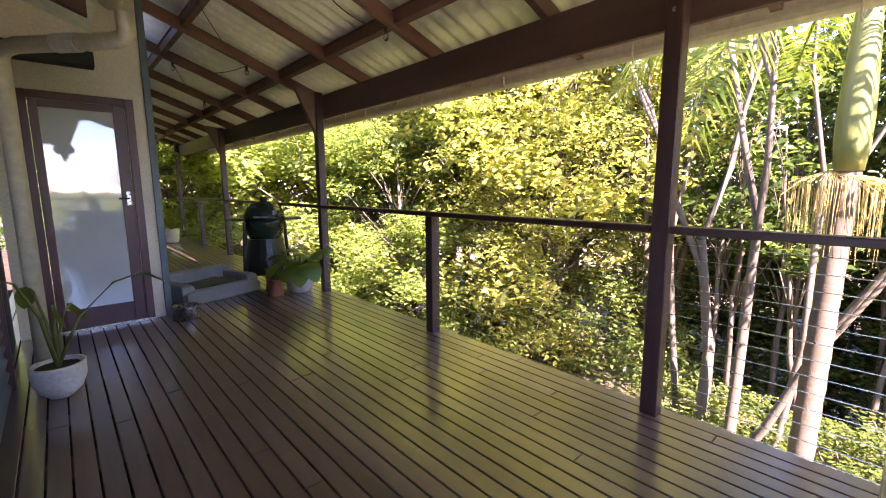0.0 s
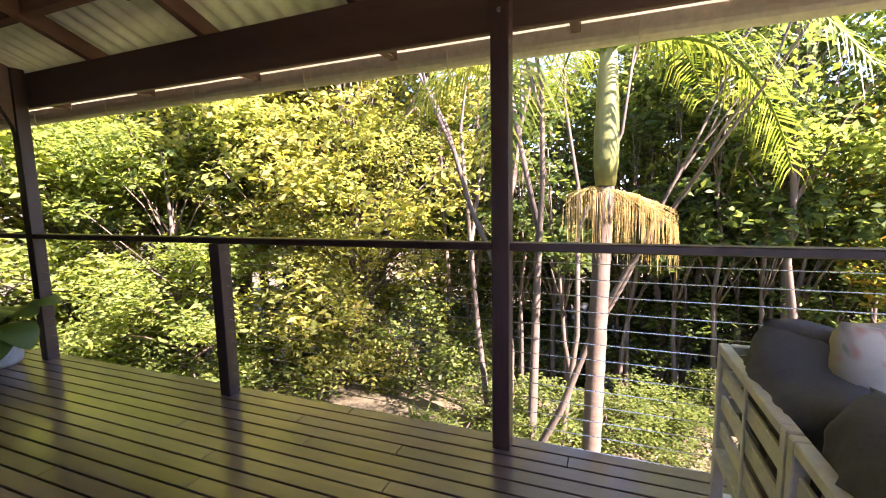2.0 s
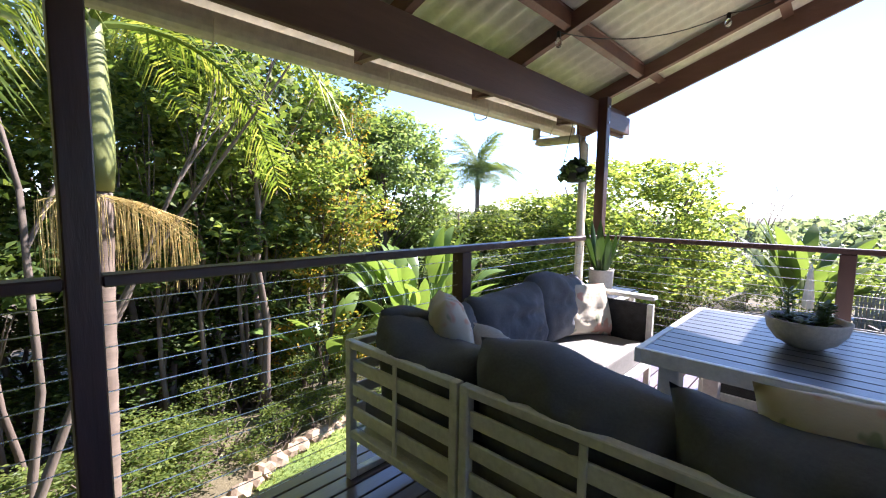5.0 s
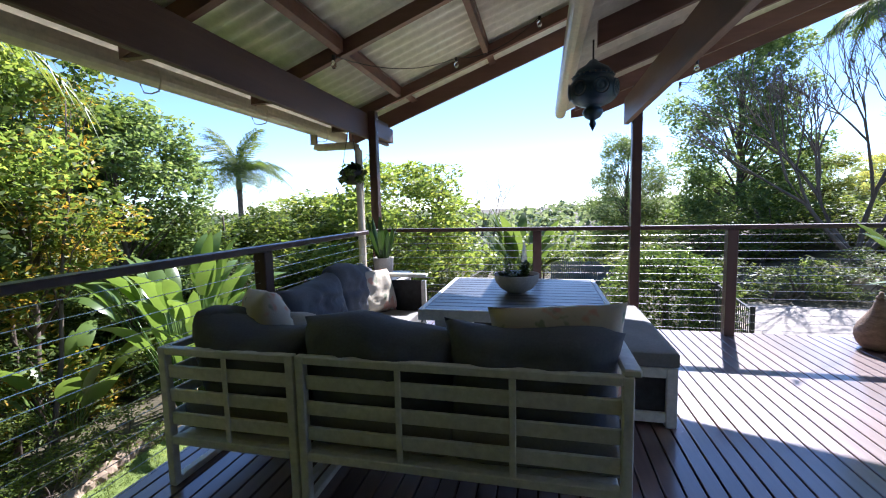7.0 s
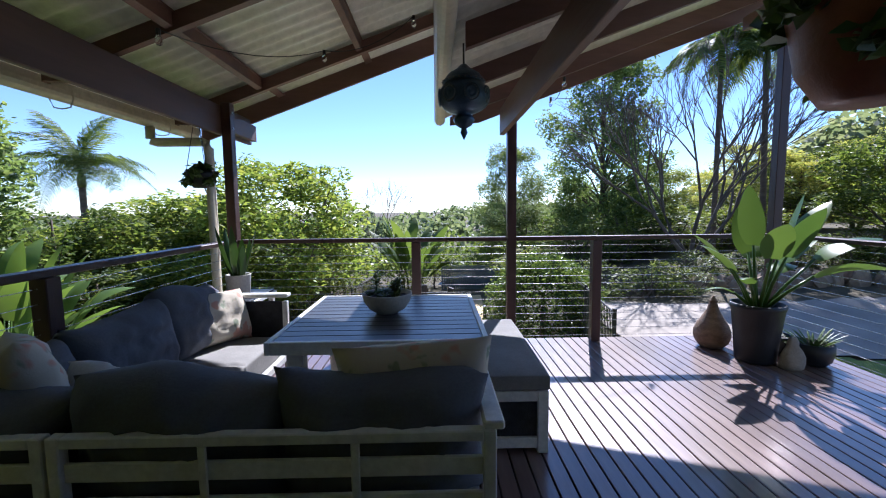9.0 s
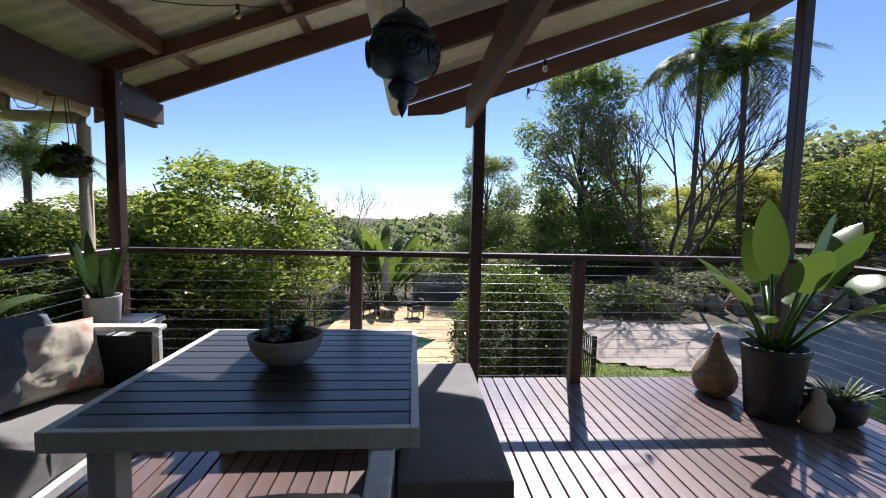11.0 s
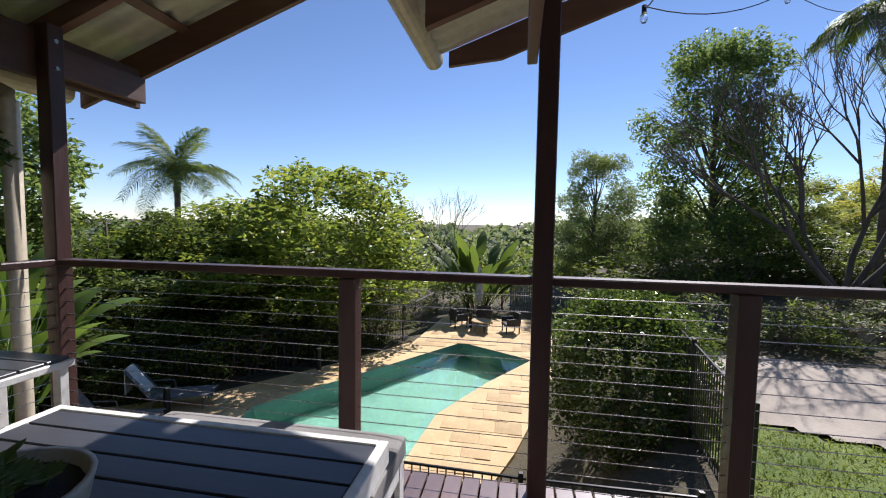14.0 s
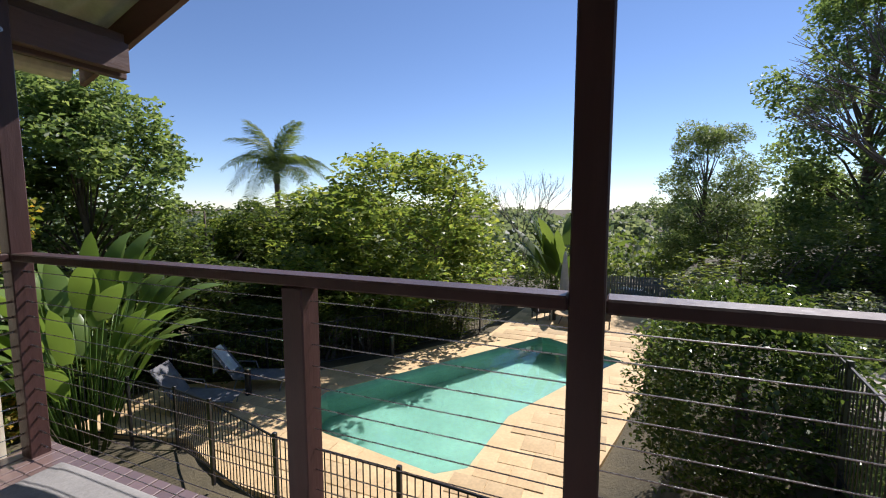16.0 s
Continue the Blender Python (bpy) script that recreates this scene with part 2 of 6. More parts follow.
def prism(bm, outline, z0, z1):
    """An upright prism over a polygon."""
    lo = [bm.verts.new((x, y, z0)) for x, y in outline]
    hi = [bm.verts.new((x, y, z1)) for x, y in outline]
    n = len(outline)
    for i in range(n):
        bm.faces.new((lo[i], lo[(i + 1) % n], hi[(i + 1) % n], hi[i]))
    bm.faces.new(hi)
    bm.faces.new(lo[::-1])
    bmesh.ops.recalc_face_normals(bm, faces=bm.faces)


# ---- the deck ----
XE, YS, XW = 2.98, -2.73, -2.46
DECK_N, HOUSE_Y, HOUSE_X, WALL_X = 13.6, 5.32, 1.31, 0.22
R_TOP = 1.08
floor = tagged(new("floor"), "dark oiled timber decking on joists", "floor", kind="structure")
bm = bmesh.new()
for y in np.arange(YS + 0.1, DECK_N, 0.6):
    box(bm, XW, XE + 0.03, y - 0.022, y + 0.022, -0.20, -0.0225)
box(bm, XE + 0.035, XE + 0.07, YS - 0.09, DECK_N, -0.24, -0.024)
box(bm, XW, XE + 0.03, YS - 0.09, YS - 0.055, -0.24, -0.024)
box(bm, XW - 0.07, XW - 0.035, YS - 0.09, 1.0, -0.24, -0.024)
for x, y in ((XE, YS), (XE, 1.2), (XE, 5.2), (XE, 9.2), (XW, YS), (0.22, YS)):
    box(bm, x - 0.07, x + 0.07, y - 0.07 + 0.15, y + 0.07 + 0.15, -4.0, -0.2)
part("joists", bm, M_UNDER, floor)
# added sheet, no part of the deck: blocks light and sight through board gaps
part("gap_backing", boxed(-2.44, 2.99, -2.76, 13.5, -0.212, -0.206), M_UNDER, floor)


def sheet_profile(pitch, amp, length, along):
    """Points across a corrugated sheet: (offset, height)."""
    n = int(length / pitch * 8)
    return [(along + length * i / n, amp * math.sin(2 * math.pi * (length * i / n) / pitch)) for i in range(n + 1)]


# ---- roofs ----
SL = 0.365


def roof_e(x):
    return 2.41 + SL * (XE - x)


def corrugated(name, x0, x1, y0, y1, zf, label):
    bm = bmesh.new()
    rows = []
    for y, h in sheet_profile(0.152, 0.016, y1 - y0, y0):
        rows.append([bm.verts.new((x, y, zf(x) + h)) for x in (x0, x1)] + [bm.verts.new((x, y, zf(x) + h + 0.004)) for x in (x1, x0)])
    for a, b in zip(rows, rows[1:]):
        bm.faces.new((a[0], a[1], b[1], b[0]))
        bm.faces.new((a[2], a[3], b[3], b[2]))
        bm.faces.new((a[1], a[2], b[2], b[1]))
        bm.faces.new((a[3], a[0], b[0], b[3]))
    ob = part(name, bm, M_SHEET, smooth=True)
    return tagged(ob, label, "ceiling", kind="structure")


RAFT_T, RAFT_D, BATT = 0.055, 0.115, 0.008
X_TOP = 0.35
Y_S, Y_N = -3.42, 13.9
ceiling_e = corrugated("ceiling", X_TOP, 3.68, Y_S, HOUSE_Y, lambda x: roof_e(x) + RAFT_D + BATT + 0.02, "pale corrugated metal roof sheeting seen from below")
ceiling_n = corrugated("ceiling", HOUSE_X, 3.68, HOUSE_Y, Y_N, lambda x: roof_e(x) + RAFT_D + BATT + 0.02, "pale corrugated metal roof sheeting seen from below")


def slope_bar(bm, x0, x1, y0, y1, zf, lo, hi):
    """A bar that follows the roof's slope along x."""
    vs = [bm.verts.new(p) for p in ((x0, y0, zf(x0) + lo), (x1, y0, zf(x1) + lo), (x1, y0, zf(x1) + hi), (x0, y0, zf(x0) + hi),
                                    (x0, y1, zf(x0) + lo), (x1, y1, zf(x1) + lo), (x1, y1, zf(x1) + hi), (x0, y1, zf(x0) + hi))]
    for f in ((0, 1, 2, 3), (7, 6, 5, 4), (0, 4, 5, 1), (3, 2, 6, 7), (0, 3, 7, 4), (1, 5, 6, 2)):
        bm.faces.new([vs[i] for i in f])
    bmesh.ops.recalc_face_normals(bm, faces=bm.faces)


frame_e = thing("roof_frame", (0, 0, 0), "brown stained timber verandah roof frame of beam and rafters", "roof frame", kind="structure")
part("beam", boxed(XE + 0.045, XE + 0.09, Y_S + 0.06, Y_N, 2.10, 2.375, 0.006), M_BEAM, frame_e, "weathered brown bearer beam")
RAFTERS = [-2.81] + [-1.40 + 1.15 * i for i in range(14)]
for y in RAFTERS:
    x0 = X_TOP if y < HOUSE_Y else HOUSE_X
    bm = bmesh.new()
    slope_bar(bm, x0, 3.52, y - RAFT_T / 2, y + RAFT_T / 2, roof_e, 0.0, RAFT_D)
    part("rafter", bm, M_RAFTER, frame_e)
    bm = bmesh.new()
    tail = [(3.10, roof_e(3.10) - 0.002), (3.10, roof_e(3.10) - 0.11), (3.20, roof_e(3.20) - 0.12), (3.50, roof_e(3.50) - 0.002)]
    near, far = ([bm.verts.new((x, yy, z)) for x, z in tail] for yy in (y - 0.024, y + 0.024))
    bm.faces.new(near)
    bm.faces.new(far[::-1])
    for i in range(4):
        bm.faces.new((near[i], far[i], far[(i + 1) % 4], near[(i + 1) % 4]))
    bmesh.ops.recalc_face_normals(bm, faces=bm.faces)
    part("rafter_tail", bm, M_RAFTER, frame_e)
bm = bmesh.new()
slope_bar(bm, X_TOP, 3.60, -3.44, -3.405, roof_e, -0.045, RAFT_D + 0.05)
part("barge_board", bm, M_RAFTER, frame_e)
for x in (0.72, 1.70, 2.68, 3.48):
    bm = bmesh.new()
    slope_bar(bm, x - 0.035, x + 0.035, Y_S + 0.02, HOUSE_Y if x < HOUSE_X else Y_N - 0.02, roof_e, RAFT_D, RAFT_D + BATT)
    part("batten", bm, M_RAFTER, frame_e)
bm = bmesh.new()
slope_bar(bm, 3.27, 3.35, Y_S + 0.02, Y_N - 0.02, roof_e, 0.006, RAFT_D - 0.002)
part("eaves_purlin", bm, M_RAFTER, frame_e)
for y, y1 in zip(RAFTERS, RAFTERS[1:] + [Y_N]):
    for x in (1.70, 2.68):
        bm = bmesh.new()
        slope_bar(bm, x - 0.024, x + 0.024, y + RAFT_T / 2 + 0.001, y1 - RAFT_T / 2 - 0.001, roof_e, 0.025, RAFT_D - 0.002)
        part("blocking", bm, M_RAFTER, frame_e)


def gutter(name, pts, r, label):
    """A half-round-backed gutter, open on top, through points along y."""
    (x, y0, z), (_, y1, _) = pts
    bm = bmesh.new()
    prof = [(-r, r * 0.7)] + [(-r * math.cos(a), -r * math.sin(a)) for a in np.linspace(0, math.pi, 9)] + [(r, r * 0.7)]
    prof += [(r - 0.006, r * 0.7)] + [((r - 0.006) * math.cos(a), -(r - 0.006) * math.sin(a)) for a in np.linspace(0, math.pi, 9)] + [(-r + 0.006, r * 0.7)]
    A = [bm.verts.new((x + a, y0, z + b)) for a, b in prof]
    B = [bm.verts.new((x + a, y1, z + b)) for a, b in prof]
    for i in range(len(prof)):
        j = (i + 1) % len(prof)
        bm.faces.new((A[i], A[j], B[j], B[i]))
    for y in (y0, y1):
        half = [bm.verts.new((x + a, y, z + b)) for a, b in prof[:11]]
        bm.faces.new(half)
    bmesh.ops.recalc_face_normals(bm, faces=bm.faces)
    g = thing(name, (0, 0, 0), label, "gutter", kind="structure")
    part("channel", bm, M_CREAM, g, smooth=False)
    return g


g_e = gutter("gutter", ((3.67, Y_S + 0.05, 2.235), (3.67, Y_N, 2.235)), 0.072, "cream painted metal eaves gutter")
for y in np.arange(Y_S + 0.6, Y_N, 1.13):
    part("bracket", tubed([(3.585, y, 2.25), (3.585, y, 2.18), (3.61, y, 2.125), (3.67, y, 2.114), (3.73, y, 2.125), (3.755, y, 2.18), (3.755, y, 2.25)], 0.005, n=6), M_CREAM, g_e)
dp = thing("downpipe", (0, 0, 0), "cream round downpipe with elbow beside the deck post", "downpipe", kind="structure")
part("pipe", tubed([(3.66, -2.62, 2.16), (3.66, -2.62, 2.06), (3.64, -2.62, 2.03), (3.60, -2.62, 2.02), (3.18, -2.62, 2.02), (3.14, -2.62, 2.0), (3.12, -2.62, 1.96), (3.12, -2.62, -2.9)], 0.042, n=12), M_CREAM, dp, smooth=True)


# west roof: rises to the west from its own gutter
def roof_w(x):
    return 2.25 + SL * (0.80 - x)


W_END = -3.2
corrugated("ceiling", W_END, 0.86, -3.42, 4.3, lambda x: roof_w(x) + 0.16, "pale sheeting under the house roof")
corrugated("ceiling", W_END, 0.34, 4.302, HOUSE_Y, lambda x: roof_w(x) + 0.16, "pale sheeting under the house roof")
frame_w = thing("roof_frame", (0, 0, 0), "dark stained timber frame of the house roof", "roof frame", kind="structure")
for y in [-2.75 + 0.9 * i for i in range(8)]:
    bm = bmesh.new()
    slope_bar(bm, W_END, 0.80, y - 0.025, y + 0.025, roof_w, 0.0, 0.14)
    part("rafter", bm, M_RAFTER, frame_w)
bm = bmesh.new()
barge = [(W_END, roof_w(W_END) - 0.03), (0.47, roof_w(0.47) - 0.03), (0.80, 2.31), (0.80, roof_w(0.80) + 0.15), (W_END, roof_w(W_END) + 0.15)]
front, back = ([bm.verts.new((x, y, z)) for x, z in barge] for y in (-3.44, -3.405))
bm.faces.new(front)
bm.faces.new(back[::-1])
for i in range(5):
    bm.faces.new((front[i], back[i], back[(i + 1) % 5], front[(i + 1) % 5]))
bmesh.ops.recalc_face_normals(bm, faces=bm.faces)
part("barge_board", bm, M_RAFTER, frame_w)
part("beam", boxed(-2.495, -2.425, -3.3, 0.94, roof_w(-2.46) - 0.16, roof_w(-2.46) - 0.016, 0.005), M_BEAM, frame_w)
part("beam", boxed(0.268, 0.318, -2.86, 4.0, 2.10, 2.36, 0.005), M_BEAM, frame_w, "brown bearer beam bolted to the post")
gutter("gutter", ((0.915, -3.50, 2.385), (0.915, 3.58, 2.385)), 0.062, "cream painted metal house gutter")
bm = bmesh.new()
slope_bar(bm, X_TOP - 0.02, X_TOP, Y_S, HOUSE_Y, lambda x: roof_w(0.35) + 0.18, 0, roof_e(X_TOP) - roof_w(0.35) + 0.05)
tagged(part("trim", bm, M_RENDER), "cream infill board between the two roofs", "trim", kind="structure")

# ---- posts and railings ----
FULL_E = [YS, 1.2, 5.17, 9.15, 13.1]
MID_E = [-0.67, 3.11, 7.15, 11.1]
FULL_S = [(0.22, 2.44), (XW, roof_w(XW) - 0.1)]
MID_S = [1.177, -0.645]


def bolt(parent, x, y, z):
    bm = bmesh.new()
    tube(bm, [(x, y, z), (x - 0.008, y, z)], 0.012, 8)
    part("bolt", bm, M_STEEL, parent)


def railing(name, label, a, b, fixed, along, posts_full, posts_mid, n_wires=9):
    """Handrail, wires and posts along x or y at a fixed other coordinate."""
    t = thing(name, (0, 0, 0), label, "railing", kind="structure")

    def bx(u0, u1, w, z0, z1, bev=0.0):
        if along == "y":
            return boxed(fixed - w, fixed + w, u0, u1, z0, z1, bevel=bev)
        return boxed(u0, u1, fixed - w, fixed + w, z0, z1, bevel=bev)

    stops = sorted([p for p, _ in posts_full])
    for u, top in posts_full:
        p = part("post", bx(u - 0.045, u + 0.045, 0.045, -0.1, top, 0.005), M_POST, t)
        if along == "y":
            for z in (2.31, 2.16):
                bolt(p, fixed - 0.045, u, z)
    for u in posts_mid:
        part("post", bx(u - 0.045, u + 0.045, 0.045, -0.1, R_TOP - 0.042, 0.005), M_POST, t)
    cuts = [a] + [s for s in stops if a + 0.1 < s < b - 0.1] + [b]
    for u0, u1 in zip(cuts, cuts[1:]):
        g0 = 0.047 if u0 in stops else 0.0
        g1 = 0.047 if u1 in stops else 0.0
        part("handrail", bx(u0 + g0, u1 - g1, 0.045, R_TOP - 0.040, R_TOP, 0.006), M_POST, t)
    for i in range(n_wires):
        z = 0.055 + (R_TOP - 0.15) * i / (n_wires - 1)
        pts = [(fixed, a, z), (fixed, b, z)] if along == "y" else [(a, fixed, z), (b, fixed, z)]
        part("wire", tubed(pts, 0.0022, n=5), M_STEEL, t)
    return t


rail_e = railing("railing_east", "dark stained post and rail balustrade with wire infill", YS, 13.1, XE, "y", [(y, 2.40) for y in FULL_E], MID_E, 13)
rail_s = railing("railing_south", "dark stained balustrade with stainless wire infill", XW, XE - 0.047, YS, "x", FULL_S, MID_S, 13)
rail_w = railing("railing_west", "dark stained balustrade with stainless wire infill", YS + 0.047, 0.9, XW, "y", [], [-0.9, 0.85], 13)
# swage fittings at the corner post
bm = bmesh.new()
for i in range(13):
    z = 0.055 + (R_TOP - 0.15) * i / 12
    tube(bm, [(XE - 0.047, YS, z), (XE - 0.10, YS, z)], 0.006, 6)
    tube(bm, [(XE, YS + 0.047, z), (XE, YS + 0.10, z)], 0.006, 6)
part("swage_fittings", bm, M_STEEL, rail_s)
# beam stub past the corner post, and brackets
part("beam_end", boxed(XE - 0.02, XE + 0.04, -3.34, YS - 0.05, 2.13, 2.30, 0.004), M_BEAM, frame_e)
# knee braces
for y in (5.17, 9.15):
    bm = bmesh.new()
    vs = [bm.verts.new(p) for p in ((XE - 0.06, y - 0.03, 1.95), (XE - 0.05, y - 0.03, 1.90), (XE - 0.05, y - 0.03, 2.40), (XE - 0.28, y - 0.03, 2.42),
                                    (XE - 0.06, y + 0.03, 1.95), (XE - 0.05, y + 0.03, 1.90), (XE - 0.05, y + 0.03, 2.40), (XE - 0.28, y + 0.03, 2.42))]
    for f in ((0, 1, 2, 3), (7, 6, 5, 4), (0, 4, 5, 1), (1, 5, 6, 2), (2, 6, 7, 3), (3, 7, 4, 0)):
        bm.faces.new([vs[i] for i in f])
    bmesh.ops.recalc_face_normals(bm, faces=bm.faces)
    part("knee_brace", bm, M_BEAM, frame_e)

# ---- the house ----
D0, D1, DH = 0.47, 1.12, 2.04  # door leaf
F0, F1, FH = 0.40, 1.19, 2.11  # door frame


def wall(name, pieces, mat, label):
    bm = bmesh.new()
    for p in pieces:
        box(bm, *p)
    return tagged(part(name, bm, mat), label, "wall", kind="structure")


wall("wall_north", [(WALL_X, F0, HOUSE_Y, HOUSE_Y + 0.14, 0, 3.6), (F1, HOUSE_X, HOUSE_Y, HOUSE_Y + 0.14, 0, 3.6), (F0, F1, HOUSE_Y, HOUSE_Y + 0.14, FH, 3.6)], M_RENDER,
     "cream rendered house wall beside the glazed door")
wall("wall_east", [(HOUSE_X - 0.12, HOUSE_X - 0.002, HOUSE_Y + 0.142, 13.4, 0, 3.1)], M_SLATE, "dark grey house wall along the verandah")
tagged(part("trim", boxed(HOUSE_X - 0.03, HOUSE_X + 0.03, HOUSE_Y - 0.02, HOUSE_Y + 0.03, 0, 3.1, 0.004), M_SLATE), "grey metal corner trim", "trim", kind="structure")
# west wall: blue corrugated dado below dark window joinery, recess shade coloured near-black
bm = bmesh.new()
rows = []
for z, h in [(z, 0.012 * math.sin(2 * math.pi * z / 0.09)) for z in np.linspace(0.0, 0.99, 89)]:
    rows.append([bm.verts.new((WALL_X + h, 0.95, z)), bm.verts.new((WALL_X + h, 4.1, z)), bm.verts.new((WALL_X - 0.12, 4.1, z)), bm.verts.new((WALL_X - 0.12, 0.95, z))])
for a, b in zip(rows, rows[1:]):
    for k in range(4):
        bm.faces.new((a[k], a[(k + 1) % 4], b[(k + 1) % 4], b[k]))
bm.faces.new(rows[-1])
bmesh.ops.recalc_face_normals(bm, faces=bm.faces)
tagged(part("wall_west", bm, M_SLATE), "slate blue corrugated cladding on the house wall", "wall", kind="structure")
wall("wall_west_upper", [(WALL_X - 0.14, WALL_X - 0.03, 0.95, 4.1, 1.0, 2.7), (WALL_X - 0.14, WALL_X - 0.03, 4.1, HOUSE_Y, 0.0, 2.7)], M_DARK, "dark window wall and corner recess, shade in its near-black colour")
wall("wall_south", [(-2.6, WALL_X - 0.13, 0.95, 1.09, 0, 3.4)], M_RENDER, "cream rendered house wall")
tagged(part("trim", boxed(WALL_X - 0.03, WALL_X + 0.03, 4.1, 4.16, 0, 2.5, 0.003), M_DOOR), "dark brown window jamb", "trim", kind="structure")

door = thing("door_1", (0, HOUSE_Y, 0), "maroon timber framed glass door, closed", "door", kind="structure")
bm = bmesh.new()
box(bm, F0 + 0.002, D0 - 0.004, -0.03, 0.10, 0, FH - 0.002, 0.004)
box(bm, D1 + 0.004, F1 - 0.002, -0.03, 0.10, 0, FH - 0.002, 0.004)
box(bm, D0 - 0.004, D1 + 0.004, -0.03, 0.10, DH + 0.004, FH - 0.002, 0.004)
part("door_frame", bm, M_DOOR, door)
leaf = bmesh.new()
G0, G1, GZ0, GZ1 = D0 + 0.06, D1 - 0.09, 0.20, 1.98
box(leaf, D0, G0, 0.0, 0.045, 0.015, DH, 0.004)
box(leaf, G1, D1, 0.0, 0.045, 0.015, DH, 0.004)
box(leaf, G0, G1, 0.0, 0.045, 0.015, GZ0, 0.004)
box(leaf, G0, G1, 0.0, 0.045, GZ1, DH, 0.004)
door_leaf = part("door_leaf", leaf, M_DOOR, door)
# opaque pale base colour holds sky reflection and the pale curtains inside
m_, nt_, bs_ = nodes_of("door_glass_pale_reflection")
bs_.inputs["Base Color"].default_value = (0.50, 0.54, 0.55, 1)
bs_.inputs["Roughness"].default_value, bs_.inputs["Specular IOR Level"].default_value = 0.03, 1.0
bs_.inputs["Coat Weight"].default_value, bs_.inputs["Coat Roughness"].default_value = 1.0, 0.02
M_DOORGLASS = m_
part("pane", boxed(G0 + 0.001, G1 - 0.001, 0.018, 0.026, GZ0 + 0.001, GZ1 - 0.001), M_DOORGLASS, door_leaf, "reflective glass pane, pale reflection and curtains in its colour")
part("lock", boxed(D1 - 0.065, D1 - 0.02, -0.03, 0.0, 1.13, 1.27, 0.008), M_STEEL, door_leaf, "silver lock plate")
part("door_handle", tubed([(D1 - 0.042, -0.03, 1.20), (D1 - 0.042, -0.06, 1.20), (D1 - 0.12, -0.06, 1.20)], 0.009, n=8), M_BLACK, door_leaf, "black lever handle")
tagged(part("sill", boxed(F0, F1, -0.05 + HOUSE_Y, HOUSE_Y - 0.0305, 0.001, 0.02, 0.003), M_STEEL), "metal door sill", "sill", kind="structure")
# downpipe beside the door
dp2 = thing("downpipe", (0, 0, 0), "cream round downpipe with elbows beside the door", "downpipe", kind="structure")
part("pipe", tubed([(0.97, 3.50, 2.30), (0.97, 3.50, 2.20), (0.955, 3.515, 2.165), (0.91, 3.56, 2.15), (0.48, 4.04, 2.15),
                    (0.42, 4.11, 2.13), (0.40, 4.13, 2.07), (0.40, 4.13, 0.02)], 0.048, n=14), M_CREAM, dp2, smooth=True)
part("collar", tubed([(0.76, 3.7275, 2.15), (0.66, 3.839, 2.15)], 0.055, n=14), M_SOFA, dp2, "white coupling")
tagged(part("trim", boxed(0.30, 0.93, 5.16, HOUSE_Y - 0.003, 2.33, 2.45, 0.004), M_DARK), "dark eave panel above the door, soffit shade in its colour", "trim", kind="structure")

# ---- ground ----
POOL = [(6.33, -9.4), (6.2, -8.25), (5.2, -7.9), (2.75, -7.55), (2.3, -7.9), (2.07, -9.9), (1.1, -12.0), (-0.17, -14.25), (2.27, -15.7)]
PC = (2.6, -11.6)


def inside(x, y, poly):
    c, n = False, len(poly)
    for i in range(n):
        (x0, y0), (x1, y1) = poly[i], poly[(i + 1) % n]
        if (y0 > y) != (y1 > y) and x < (x1 - x0) * (y - y0) / (y1 - y0) + x0:
            c = not c
    return c


def smooth(a, b, t):
    u = min(1.0, max(0.0, (t - a) / (b - a)))
    return u * u * (3 - 2 * u)


TERRACE = [(10.0, -6.1), (7.5, -6.75), (5.8, -6.15), (1.2, -6.0), (0.3, -8.6), (-0.5, -11.7), (-1.0, -14.4), (-1.3, -19.8), (3.6, -19.8), (4.0, -15.4), (6.0, -12.2), (7.9, -9.7), (10.2, -8.2)]
BIG_POOL = [(PC[0] + (x - PC[0]) * 1.18, PC[1] + (y - PC[1]) * 1.14) for x, y in POOL]


def ground_z(x, y):
    east = -3.12
    z = -1.36 + (east + 1.36) * smooth(-2.4, 0.2 + 3.0 * smooth(-7.0, -5.0, y), x + max(0.0, -8.0 - y) * 0.12)
    if x > 9:
        z -= 1.5 * smooth(9, 16, x)
    if y < -22:
        z -= 9.0 * smooth(22, 90, -y)
    if x < -4:
        z += 1.6 * smooth(4, 16, -x) * smooth(4, 14, -y)
    z += 0.10 * noise.noise((x * 0.35, y * 0.35, 0)) * smooth(0, 4, abs(x - 2) + abs(y + 8) - 8)
    far = math.hypot(x, y)
    z += (0.6 * noise.noise((x * 0.02, y * 0.02, 3))) * smooth(30, 120, far) * 4
    if inside(x, y, TERRACE):
        z = -3.16
    if inside(x, y, BIG_POOL):
        z = -4.9
    return z


def axis(lo, hi, fine_lo, fine_hi, step):
    a = list(np.arange(fine_lo, fine_hi + 1e-6, step))
    s, v = step, fine_lo
    while v > lo:
        s *= 1.35
        v -= s
        a.insert(0, v)
    s, v = step, fine_hi
    while v < hi:
        s *= 1.35
        v += s
        a.append(v)
    return a


gx, gy = axis(-1500, 1500, -14, 22, 0.5), axis(-1500, 1500, -24, 16, 0.5)
verts = [(x, y, ground_z(x, y)) for y in gy for x in gx]
W_ = len(gx)
faces = [(j * W_ + i, j * W_ + i + 1, (j + 1) * W_ + i + 1, (j + 1) * W_ + i) for j in range(len(gy) - 1) for i in range(W_ - 1)]
me = bpy.data.meshes.new("ground")
me.from_pydata(verts, [], faces)
me.shade_smooth()
me.materials.append(M_GROUND)
tagged(new("ground", me), "brown leaf-littered garden ground sloping to the bush", "ground", kind="structure")


